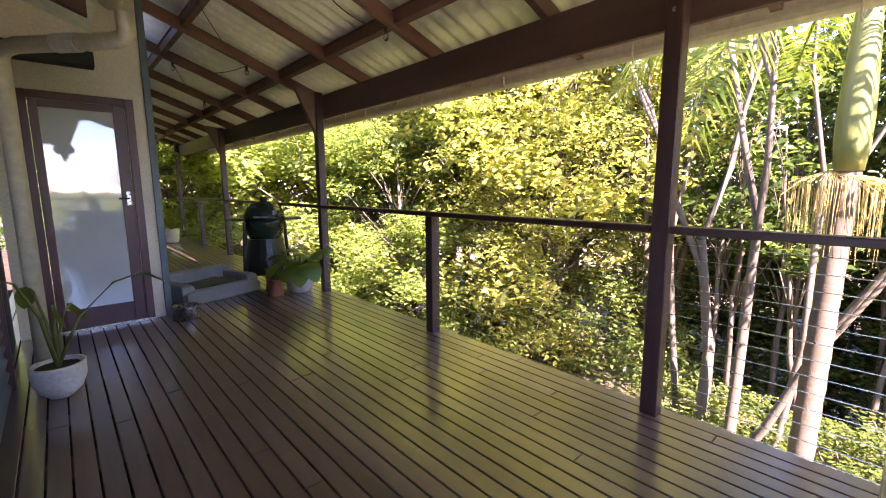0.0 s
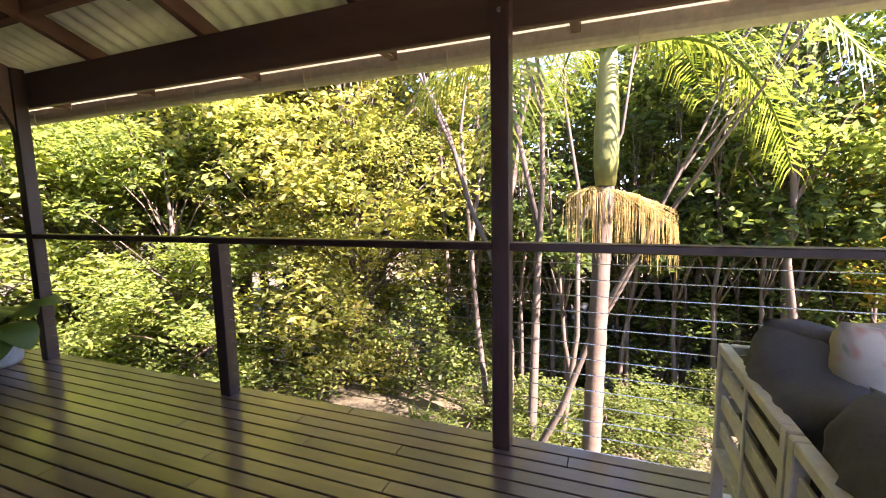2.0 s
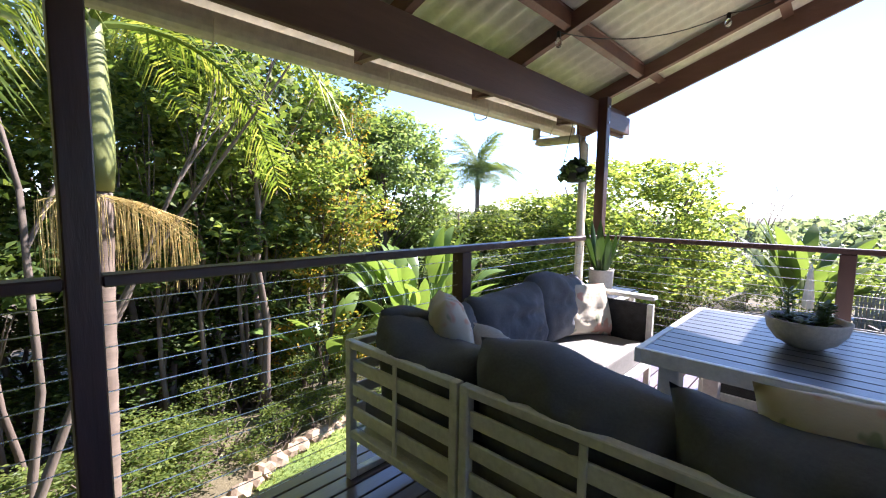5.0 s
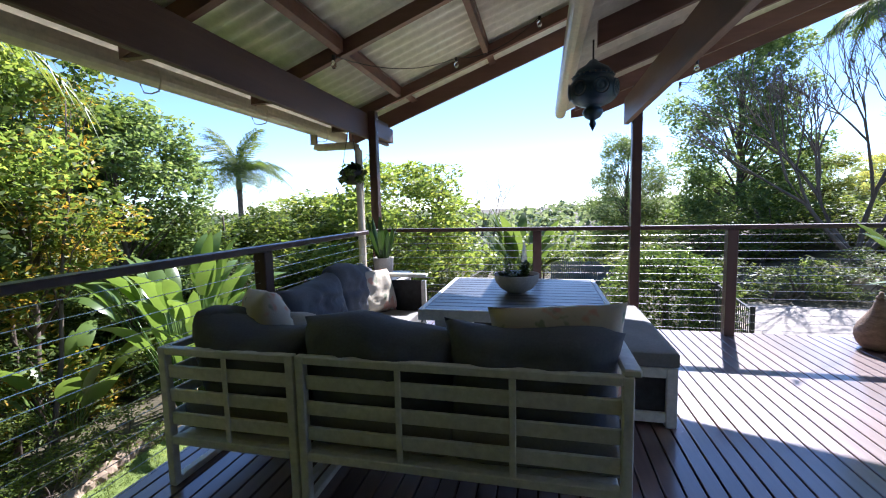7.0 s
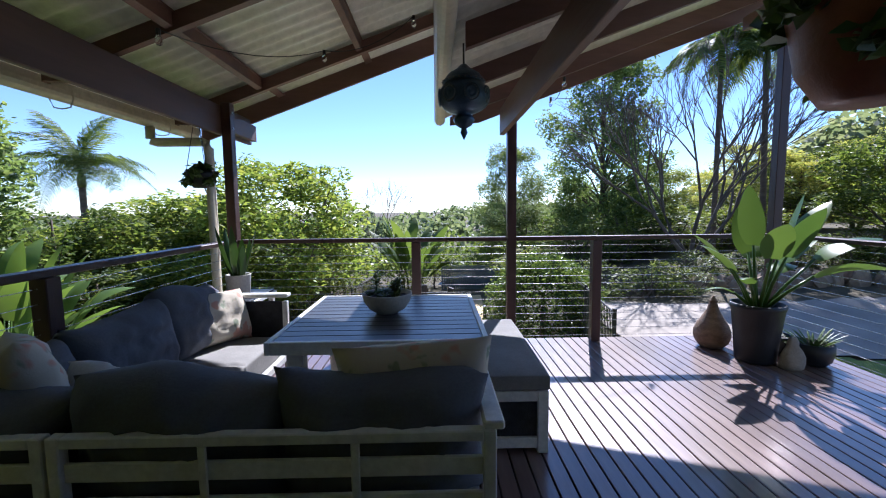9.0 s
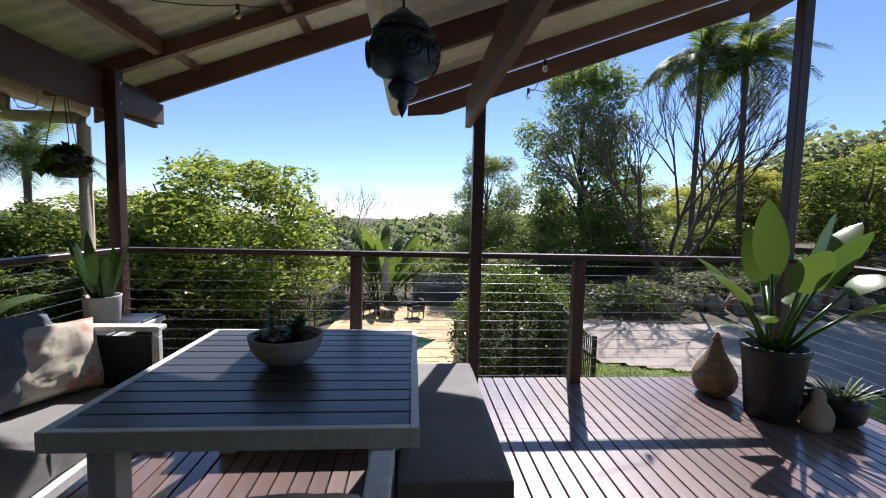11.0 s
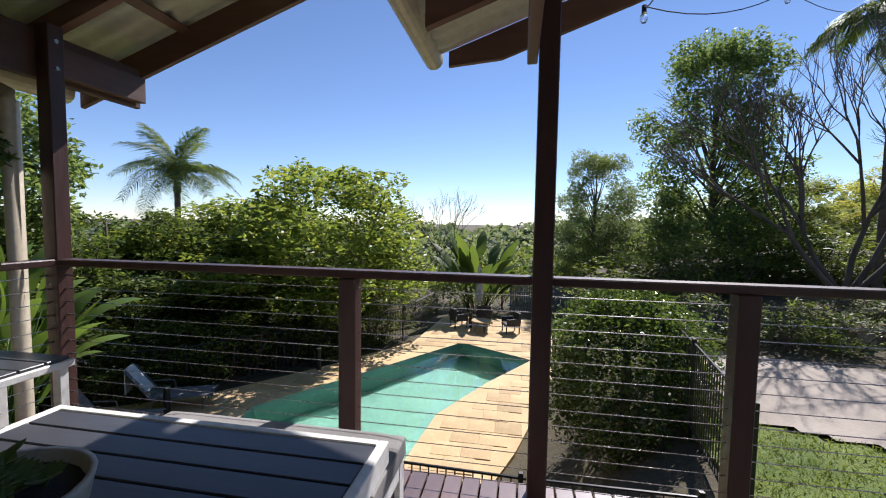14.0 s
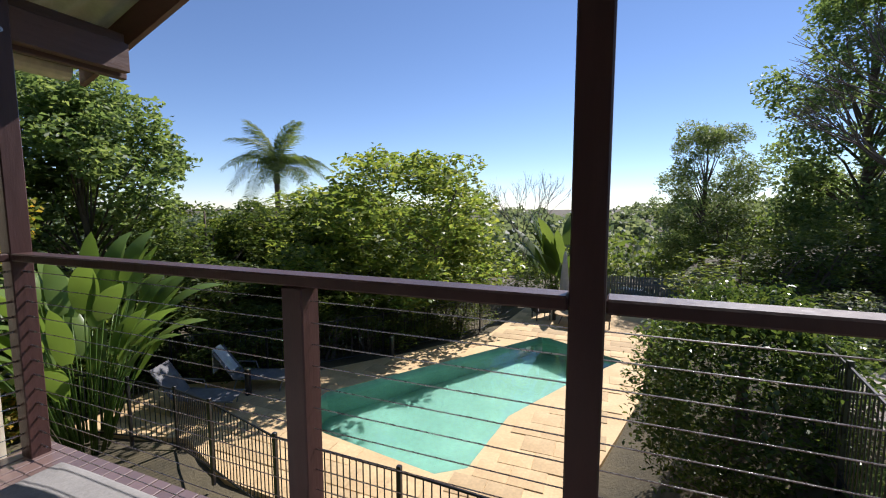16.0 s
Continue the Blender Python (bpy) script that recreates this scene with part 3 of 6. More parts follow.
def flat(name, outline, z0, z1, mat, label, category):
    bm = bmesh.new()
    prism(bm, outline, z0, z1)
    return tagged(part(name, bm, mat), label, category, kind="structure")


def draped(name, outline, lift, mat, label, category, step=0.4):
    """A sheet laid on the ground inside an outline."""
    xs, ys = [p[0] for p in outline], [p[1] for p in outline]
    bm = bmesh.new()
    grid = {}
    nx, ny = int((max(xs) - min(xs)) / step) + 1, int((max(ys) - min(ys)) / step) + 1
    for i in range(nx + 1):
        for j in range(ny + 1):
            x, y = min(xs) + i * step, min(ys) + j * step
            if inside(x, y, outline):
                grid[i, j] = bm.verts.new((x, y, ground_z(x, y) + lift))
    for i, j in grid:
        q = [(i, j), (i + 1, j), (i + 1, j + 1), (i, j + 1)]
        if all(k in grid for k in q):
            bm.faces.new([grid[k] for k in q])
    return tagged(part(name, bm, mat, smooth=True), label, category, kind="structure")


draped("lawn_west", [(-1.9, 0.5), (-12, 0.5), (-12, -4.0), (-8.0, -5.0), (-2.75, -6.95), (-1.9, -6.95)], 0.05, M_GRASS, "short green lawn beside the deck", "lawn", 0.15)
draped("driveway", [(-2.75, -6.85), (-8.0, -4.9), (-13, -3.6), (-13.8, -7.4), (-9.0, -8.9), (-5.6, -9.7), (-3.9, -10.6), (-2.6, -10.6)], 0.06, M_CONC, "pale concrete driveway", "driveway", 0.15)
draped("lawn_east", [(3.2, 3.0), (6.2, 1.2), (7.4, -0.8), (7.9, -1.8), (8.2, -2.9), (8.5, -5.0), (7.6, -5.8), (3.2, -5.0)], 0.05, M_GRASS, "strip of sunlit green lawn below the deck", "lawn", 0.15)

# ---- pool terrace ----
bm = bmesh.new()
lo = [bm.verts.new((x, y, -3.05)) for x, y in TERRACE]
inn = [bm.verts.new((x, y, -3.05)) for x, y in POOL]
for loop in (lo, inn):
    for i in range(len(loop)):
        bm.edges.new((loop[i], loop[(i + 1) % len(loop)]))
bmesh.ops.triangle_fill(bm, use_beauty=True, edges=bm.edges, normal=(0, 0, 1))
ext = bmesh.ops.extrude_face_region(bm, geom=bm.faces[:])
bmesh.ops.translate(bm, vec=(0, 0, -0.25), verts=[v for v in ext["geom"] if isinstance(v, bmesh.types.BMVert)])
bmesh.ops.recalc_face_normals(bm, faces=bm.faces)
paving = tagged(part("pavement", bm, M_PAVE), "honey sandstone paving around the pool", "paving", kind="structure")
bm = bmesh.new()
n_ = len(POOL)
hi_ = [bm.verts.new((x, y, -3.055)) for x, y in POOL]
bt_ = [bm.verts.new((PC[0] + (x - PC[0]) * 0.985, PC[1] + (y - PC[1]) * 0.985, -4.3)) for x, y in POOL]
for i in range(n_):
    bm.faces.new((hi_[i], hi_[(i + 1) % n_], bt_[(i + 1) % n_], bt_[i]))
bm.faces.new(bt_)
bmesh.ops.recalc_face_normals(bm, faces=bm.faces)
pool = tagged(part("pool", bm, M_POOLTILE), "angular swimming pool with green plaster shell", "pool", kind="structure")
bm = bmesh.new()
bm.faces.new([bm.verts.new((x, y, -3.16)) for x, y in POOL])
w_ob = tagged(part("water", bm, M_WATER), "still green pool water", "water", kind="structure")
w_ob.visible_shadow = False

# ---- plants ----


def leaf_mesh(name, centres, size, mat, flat=0.5, aspect=0.5, seed=1):
    """Many small folded leaves round the given centres, as one mesh."""
    r = np.random.default_rng(seed)
    n = len(centres)
    d = r.normal(size=(n, 3))
    d[:, 2] = d[:, 2] * flat - 0.25
    d /= np.linalg.norm(d, axis=1)[:, None]
    up = r.normal(size=(n, 3)) * 0.55 + np.array([-0.3, -0.45, 0.75])
    s = np.cross(d, up)
    s /= np.linalg.norm(s, axis=1)[:, None] + 1e-6
    nrm = np.cross(s, d)
    ln = size * r.uniform(0.65, 1.35, n)[:, None]
    c = np.asarray(centres)
    v = np.empty((n, 4, 3))
    v[:, 0] = c - d * ln * 0.5
    v[:, 1] = c + s * ln * aspect * 0.5 + nrm * ln * 0.10
    v[:, 2] = c + d * ln * 0.5 - nrm * ln * 0.08
    v[:, 3] = c - s * ln * aspect * 0.5 + nrm * ln * 0.10
    me = bpy.data.meshes.new(name)
    me.vertices.add(n * 4)
    me.vertices.foreach_set("co", v.reshape(-1))
    me.loops.add(n * 4)
    me.loops.foreach_set("vertex_index", np.arange(n * 4, dtype=np.int32))
    me.polygons.add(n)
    me.polygons.foreach_set("loop_start", np.arange(0, n * 4, 4, dtype=np.int32))
    me.polygons.foreach_set("loop_total", np.full(n, 4, dtype=np.int32))
    me.update(calc_edges=True)
    me.materials.append(mat)
    return me


def clump_points(clumps, per, seed, hollow=0.45):
    """Leaf centres in lumpy shells round clump centres (x, y, z, r)."""
    r = np.random.default_rng(seed)
    out = []
    for x, y, z, rad in clumps:
        n = max(8, int(per * rad * rad))
        d = r.normal(size=(n, 3))
        d /= np.linalg.norm(d, axis=1)[:, None]
        k = rad * (hollow + (1 - hollow) * r.uniform(0, 1, n) ** 0.6)
        lump = 1 + 0.25 * np.sin(d[:, 0] * 5 + x) * np.cos(d[:, 1] * 4 + y * 2) + 0.15 * np.sin(d[:, 2] * 7 + z)
        p = d * (k * lump)[:, None]
        p[:, 2] *= 0.8
        out.append(p + np.array([x, y, z]))
    return np.concatenate(out)


def tree_mesh(height, crown_base, spread, n_clumps, trunk_r, mat, bark, leaf, per, seed, lean=0.0, shape="round", stems=1, label="", category="tree", clump_r=0.36):
    """A tree at the origin: tapered trunk with limbs, crown of leaf clumps."""
    r = random.Random(seed)
    t = thing("tree", (0, 0, 0), label, category)
    clumps = []
    for i in range(n_clumps):
        a = r.uniform(0, 2 * math.pi)
        f = 0.94 * r.random()
        z = crown_base + (height - crown_base) * f
        if shape == "cone":
            w = spread * (1.05 - f) ** 0.8
        elif shape == "column":
            w = spread * (0.75 + 0.25 * math.sin(f * math.pi))
        else:
            w = spread * math.sqrt(max(0.03, 1 - (2 * f - 0.85) ** 2 * 0.85))
        q = w * math.sqrt(r.uniform(0.15, 1.0))
        clumps.append((q * math.cos(a) + lean * f, q * math.sin(a), z, spread * clump_r * r.uniform(0.6, 1.25)))
    bm = bmesh.new()
    for s in range(stems):
        a0 = r.uniform(0, 6.28)
        off = 0.0 if stems == 1 else 0.15 + 0.12 * s
        base = Vector((off * math.cos(a0), off * math.sin(a0), -0.3))
        tipx, tipy = lean + (0 if stems == 1 else spread * 0.5 * math.cos(a0)), (0 if stems == 1 else spread * 0.5 * math.sin(a0))
        pts, rad = [], []
        for k in range(8):
            f = k / 7
            pts.append(base + Vector((tipx * f + r.uniform(-0.06, 0.06) * height * 0.15, tipy * f + r.uniform(-0.06, 0.06) * height * 0.15, (height * 0.86 + 0.3) * f)))
            rad.append(trunk_r * (1 - 0.82 * f) * (1.25 if k == 0 else 1))
        tube(bm, pts, rad, 8)
        for c in r.sample(clumps, min(len(clumps), max(4, n_clumps // (2 * stems)))):
            f = max(0.15, min(0.9, (c[2] * 0.72) / height))
            i0 = min(6, int(f * 7))
            p0 = pts[i0].lerp(pts[i0 + 1], f * 7 - i0)
            p1 = Vector(c[:3])
            mid = p0.lerp(p1, 0.5) + Vector((r.uniform(-0.2, 0.2), r.uniform(-0.2, 0.2), r.uniform(-0.05, 0.25)))
            rr = rad[i0] * 0.42
            tube(bm, [p0, mid, p1], [rr, rr * 0.6, rr * 0.2], 5)
    part("trunk", bm, bark, t, smooth=True)
    me = leaf_mesh("crown", clump_points(clumps, per, seed), leaf, mat, seed=seed)
    ob = new("crown", me)
    ob.parent = t
    return t


def plant_at(proto, x, y, s, rz, label="", z=None, tilt=0.0, first=[]):
    m = pose(x, y, ground_z(x, y) if z is None else z, tilt, 0, rz) @ Matrix.Diagonal((s[0], s[0], s[1], 1))
    if proto.name in first:
        t = copy_thing(proto, m)
    else:
        first.append(proto.name)
        proto.matrix_basis = m
        t = proto
    if label:
        tagged(t, label)
    return t


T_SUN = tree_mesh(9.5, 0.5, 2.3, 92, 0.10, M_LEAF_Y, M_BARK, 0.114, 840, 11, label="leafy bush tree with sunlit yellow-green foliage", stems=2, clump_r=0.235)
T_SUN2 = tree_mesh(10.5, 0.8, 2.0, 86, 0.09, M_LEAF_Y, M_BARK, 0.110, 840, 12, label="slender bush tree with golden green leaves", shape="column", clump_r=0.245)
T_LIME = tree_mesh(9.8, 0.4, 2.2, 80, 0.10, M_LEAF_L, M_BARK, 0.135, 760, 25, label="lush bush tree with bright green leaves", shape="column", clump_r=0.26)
T_MID = tree_mesh(10.0, 2.2, 2.4, 40, 0.14, M_LEAF_G, M_BARK, 0.20, 320, 13, label="tall bush tree with mid-green foliage", clump_r=0.30)
T_TALL = tree_mesh(12.5, 5.6, 2.2, 26, 0.10, M_LEAF_G, M_BARK_D, 0.15, 520, 14, label="tall pale-trunked tree with a high dark crown", stems=3, clump_r=0.27)
T_CANOPY = tree_mesh(9.4, 5.2, 1.9, 40, 0.10, M_LEAF_L, M_BARK_D, 0.15, 700, 26, label="tall thin tree with a bright green crown", stems=2, clump_r=0.30)
T_POLE = tree_mesh(9.0, 4.6, 1.2, 14, 0.065, M_LEAF_D, M_BARK_D, 0.19, 320, 15, label="thin dark sapling with a small high crown", clump_r=0.4)
T_DARK = tree_mesh(7.6, 0.3, 2.1, 44, 0.12, M_LEAF_D, M_BARK_D, 0.165, 460, 16, label="dense dark green glossy-leaved tree", clump_r=0.30)
T_SHRUB = tree_mesh(2.0, 0.1, 1.0, 22, 0.04, M_LEAF_G, M_BARK_D, 0.095, 640, 17, label="low green leafy garden shrub", category="shrub", stems=3, clump_r=0.36)
T_CYP = tree_mesh(8.8, 0.3, 2.3, 90, 0.13, M_LEAF_B, M_BARK_D, 0.16, 950, 18, label="dense rounded blue-green garden tree", shape="round", clump_r=0.27)

R_ = random.Random(5)
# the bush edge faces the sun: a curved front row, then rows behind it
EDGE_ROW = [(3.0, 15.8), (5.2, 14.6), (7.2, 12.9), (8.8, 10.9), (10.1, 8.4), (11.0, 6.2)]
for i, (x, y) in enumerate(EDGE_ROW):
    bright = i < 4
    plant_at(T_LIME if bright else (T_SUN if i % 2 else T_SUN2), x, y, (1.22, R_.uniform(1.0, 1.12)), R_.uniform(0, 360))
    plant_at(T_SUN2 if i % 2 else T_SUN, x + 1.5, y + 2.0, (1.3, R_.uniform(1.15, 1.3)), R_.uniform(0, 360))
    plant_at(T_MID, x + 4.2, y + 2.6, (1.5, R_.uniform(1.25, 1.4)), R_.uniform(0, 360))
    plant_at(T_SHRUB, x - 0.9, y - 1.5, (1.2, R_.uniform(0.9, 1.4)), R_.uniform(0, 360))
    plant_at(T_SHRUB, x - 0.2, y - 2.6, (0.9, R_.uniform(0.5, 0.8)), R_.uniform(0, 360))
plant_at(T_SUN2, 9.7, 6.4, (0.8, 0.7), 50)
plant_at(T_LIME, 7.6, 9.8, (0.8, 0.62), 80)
# the shaded recess with tall trunks, sky between the crowns
for i in range(5):
    plant_at(T_MID, 17.0 + R_.uniform(0, 2), -5 + i * 2.6 + R_.uniform(-0.6, 0.6), (R_.uniform(1.2, 1.4), R_.uniform(0.72, 0.85)), R_.uniform(0, 360))
for x, y in ((12.2, 4.6), (13.6, 1.2), (12.9, -0.2)):
    plant_at(T_TALL, x, y, (R_.uniform(0.8, 1.0), R_.uniform(0.85, 1.0)), R_.uniform(0, 360))
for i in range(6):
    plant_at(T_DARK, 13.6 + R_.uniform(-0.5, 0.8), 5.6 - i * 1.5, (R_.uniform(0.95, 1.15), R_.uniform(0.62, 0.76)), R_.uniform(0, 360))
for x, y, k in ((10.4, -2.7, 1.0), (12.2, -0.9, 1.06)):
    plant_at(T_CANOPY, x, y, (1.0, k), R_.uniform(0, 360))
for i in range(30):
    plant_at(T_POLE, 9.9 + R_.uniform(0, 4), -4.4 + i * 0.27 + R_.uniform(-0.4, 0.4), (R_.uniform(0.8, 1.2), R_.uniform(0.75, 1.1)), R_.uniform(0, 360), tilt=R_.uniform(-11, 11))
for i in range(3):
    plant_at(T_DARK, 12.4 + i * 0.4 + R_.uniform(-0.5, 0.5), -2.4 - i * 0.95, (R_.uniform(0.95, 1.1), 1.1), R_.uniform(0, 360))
T_RUST = tree_mesh(8.2, 0.3, 1.7, 44, 0.12, M_LEAF_RUST, M_BARK_D, 0.12, 1100, 22, label="bronze-tipped evergreen tree in the garden", clump_r=0.32)
plant_at(T_RUST, 11.7, -4.7, (1.1, 1.02), 15)
plant_at(T_DARK, 12.2, -7.2, (0.8, 0.66), 60)
plant_at(T_CYP, 14.2, -8.9, (1.25, 1.08), 20)
plant_at(T_CYP, 17.3, -8.6, (1.2, 1.15), 120)
for i in range(12):
    tall = 0.6 if i in (0, 4) else 1.0
    plant_at(T_DARK, 10.4 + (i % 4) * 1.8 + R_.uniform(-0.5, 0.5), -10.6 - (i // 4) * 2.6 - (i % 4) * 0.7, (R_.uniform(0.95, 1.15), tall * R_.uniform(0.96, 1.08)), R_.uniform(0, 360))
for i in range(9):
    plant_at(T_SHRUB, 9.4 + R_.uniform(-0.9, 1.5), 3.8 - i * 1.0, (R_.uniform(0.5, 0.9), R_.uniform(0.3, 0.65)), R_.uniform(0, 360))
# right-hand trees beyond the driveway
T_BIG = tree_mesh(10.5, 0.9, 3.3, 96, 0.20, M_LEAF_B, M_BARK_D, 0.165, 620, 19, label="large feathery grey-green garden tree", clump_r=0.26)
plant_at(T_BIG, -8.4, -22.3, (1.0, 1.02), 40)
plant_at(T_BIG, -3.9, -26.0, (0.72, 0.66), 160)
T_ROUND = tree_mesh(6.4, 1.4, 3.0, 56, 0.10, M_LEAF_BROAD, M_BARK, 0.17, 620, 20, label="round-crowned tree with broad yellow-green leaves", stems=3, clump_r=0.27)
plant_at(T_ROUND, 7.3, -14.9, (1.30, 0.97), 0)
plant_at(T_ROUND, 11.0, -16.6, (1.2, 0.86), 100)

# north end of the verandah is closed by more bush
for i in range(5):
    plant_at(T_LIME, -1.5 + i * 2.0, 18.5 + R_.uniform(-1, 1.5), (R_.uniform(1.1, 1.3), R_.uniform(1.0, 1.2)), R_.uniform(0, 360))
for i in range(6):  # bright low bush under the tall trees
    plant_at(T_SHRUB, 6.9 + R_.uniform(-0.4, 0.6), 4.6 - i * 0.62, (R_.uniform(0.5, 0.7), R_.uniform(0.3, 0.5)), R_.uniform(0, 360))
    plant_at(T_SHRUB, 8.6 + R_.uniform(-0.2, 0.6), 2.4 - i * 1.05, (R_.uniform(0.5, 0.8), R_.uniform(0.35, 0.6)), R_.uniform(0, 360))
for i in range(12):  # hedge bank along the pool
    f = i / 11
    plant_at(T_SHRUB, 9.3 - 4.6 * f + R_.uniform(0.2, 0.7), -9.4 - 6.2 * f, (1.0, R_.uniform(0.7, 0.95)), R_.uniform(0, 360))
for i in range(10):  # yellow-green trees on the far side of the driveway
    plant_at(T_SUN if i % 3 else T_MID, -11.5 - i * 1.7, -21.0 - R_.uniform(0, 5) + i * 0.9, (R_.uniform(0.7, 0.9), R_.uniform(0.30, 0.42)), R_.uniform(0, 360))
plant_at(T_ROUND, -15.5, -11.5, (0.8, 0.62), 30)
plant_at(T_DARK, -12.6, -10.9, (0.85, 0.76), 200)
plant_at(T_SUN, -17.5, -9.0, (1.0, 0.5), 130)
for i in range(10):
    plant_at(T_SHRUB, -3.9 - i * 0.9, -11.2 + 0.14 * i - (1.3 if i > 3 else 0.0) + R_.uniform(-0.3, 0.3), (R_.uniform(0.7, 1.0), R_.uniform(0.35, 0.6)), R_.uniform(0, 360))
for x, y, s, h in ((1.0, -22.5, 1.3, 1.2), (3.4, -23.0, 1.4, 1.4), (-2.2, -24, 1.4, 1.1), (5.4, -20.5, 1.2, 1.1), (-4.6, -23, 1.5, 1.3), (7.5, -21, 1.6, 1.4)):
    plant_at(T_SHRUB, x, y, (s, h), x * 40)

for i in range(16):  # understorey beyond the driveway
    plant_at(T_SHRUB, -3.4 - i * 0.85 + R_.uniform(-0.4, 0.4), -15.5 - R_.uniform(0, 4.5), (R_.uniform(1.1, 1.7), R_.uniform(0.7, 1.15)), R_.uniform(0, 360))
# clipped round hedge
hc = [(-1.45 + 1.0 * math.cos(a) * q, -7.9 + 1.15 * math.sin(a) * q, z, 0.42) for z, q in ((-1.9, 0.9), (-1.5, 1.0), (-1.0, 1.02), (-0.55, 0.95), (-0.2, 0.72), (0.0, 0.35)) for a in np.linspace(0, 2 * math.pi, 11)[:-1] + z]
hedge = thing("hedge", (0, 0, 0), "large clipped rounded hedge with small glossy leaves", "hedge")
me = leaf_mesh("foliage", clump_points(hc, 2400, 31, 0.3), 0.075, M_LEAF_H, seed=31)
o = new("foliage", me)
o.parent = hedge
part("stem", tubed([(-1.45, -7.9, -2.6), (-1.45, -7.9, -0.6)], [0.12, 0.05], 8), M_BARK_D, hedge)

# distant wooded country


def far_woods(name, n, area, crown, size, mat, seed, label, rise=lambda x, y: 0.0, dens=90):
    r = np.random.default_rng(seed)
    pts = []
    for k in range(n):
        a0, a1, d0, d1 = area
        a, dd = r.uniform(a0, a1), d0 + (d1 - d0) * r.uniform(0, 1) ** 1.3
        x, y = dd * math.sin(a), -dd * math.cos(a)
        z = ground_z(x, y) + rise(x, y)
        rad = crown * r.uniform(0.6, 1.3)
        p = r.normal(size=(dens, 3))
        p /= np.linalg.norm(p, axis=1)[:, None]
        p = p * rad * r.uniform(0.75, 1.05, dens)[:, None]
        p[:, 2] = np.abs(p[:, 2]) * 1.15 + rad * 0.2
        pts.append(p + np.array([x, y, z]))
    me = leaf_mesh(name, np.concatenate(pts), size, mat, aspect=0.8, seed=seed)
    return tagged(new(name, me), label, "trees", kind="stuff")


far_woods("valley_trees", 420, (-1.3, 1.3, 36, 110), 2.8, 0.55, M_LEAF_FAR, 41, "distant grey-green trees filling the valley, haze in their colour", dens=150)
far_woods("valley_trees", 90, (-0.9, 0.9, 30, 70), 2.0, 0.36, M_LEAF_G, 42, "mid-green trees along the valley", dens=260)
far_woods("ridge_trees", 720, (-1.4, 1.5, 150, 420), 6.0, 2.2, M_LEAF_FAR, 43, "bush on the far ridge, haze in its grey-green colour", lambda x, y: 0.012 * math.hypot(x, y), dens=90)
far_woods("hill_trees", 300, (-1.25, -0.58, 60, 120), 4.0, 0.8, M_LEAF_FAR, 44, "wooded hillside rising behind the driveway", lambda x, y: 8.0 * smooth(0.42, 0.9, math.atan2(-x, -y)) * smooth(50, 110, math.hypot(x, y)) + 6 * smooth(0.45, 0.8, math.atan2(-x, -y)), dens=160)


# ---- palms ----
def frond_mesh(length, droop, leaflet, n, seed, wide=0.022):
    """One arching palm frond along +x from the origin."""
    r = random.Random(seed)
    bm = bmesh.new()
    pts = []
    for k in range(13):
        f = k / 12
        pts.append(Vector((length * f * (1 - 0.22 * f * droop), 0, length * (0.55 * f - droop * 0.95 * f * f))))
    tube(bm, pts, [0.03 * (1 - 0.85 * k / 12) + 0.004 for k in range(13)], 5)
    for i in range(n):
        f = 0.14 + 0.86 * i / n
        k = min(11, int(f * 12))
        p = pts[k].lerp(pts[k + 1], f * 12 - k)
        d = (pts[k + 1] - pts[k]).normalized()
        ln = leaflet * (0.55 + 0.9 * math.sin(math.pi * min(1, f * 0.9 + 0.08))) * r.uniform(0.85, 1.1) * 0.75
        for s in (-1, 1):
            side = Vector((0, s, 0)) * 0.78 + d * 0.55 + Vector((0, 0, r.uniform(-0.05, 0.25)))
            side.normalize()
            q1 = p + side * ln * 0.5
            q2 = p + side * ln * 0.92 + Vector((0, 0, -ln * r.uniform(0.25, 0.6)))
            w = d * wide
            a = [bm.verts.new(v) for v in (p - w * 0.6, p + w * 0.6, q1 + w, q1 - w, q2)]
            bm.faces.new((a[0], a[1], a[2], a[3]))
            bm.faces.new((a[3], a[2], a[4]))
    return bm


M_RING = surface("ringed_palm_bark", (0.105, 0.076, 0.056), (0.18, 0.135, 0.10), 1.2, 0.85, (1, 1, 5), 9, 0.4)
M_SHAFT = surface("palm_crownshaft", (0.11, 0.13, 0.032), (0.18, 0.195, 0.055), 2.0, 0.5, (1, 1, 0.2), 20, 0.1)
M_STRAND = surface("palm_flower_strands", (0.46, 0.33, 0.10), (0.62, 0.47, 0.17), 5, 0.7)


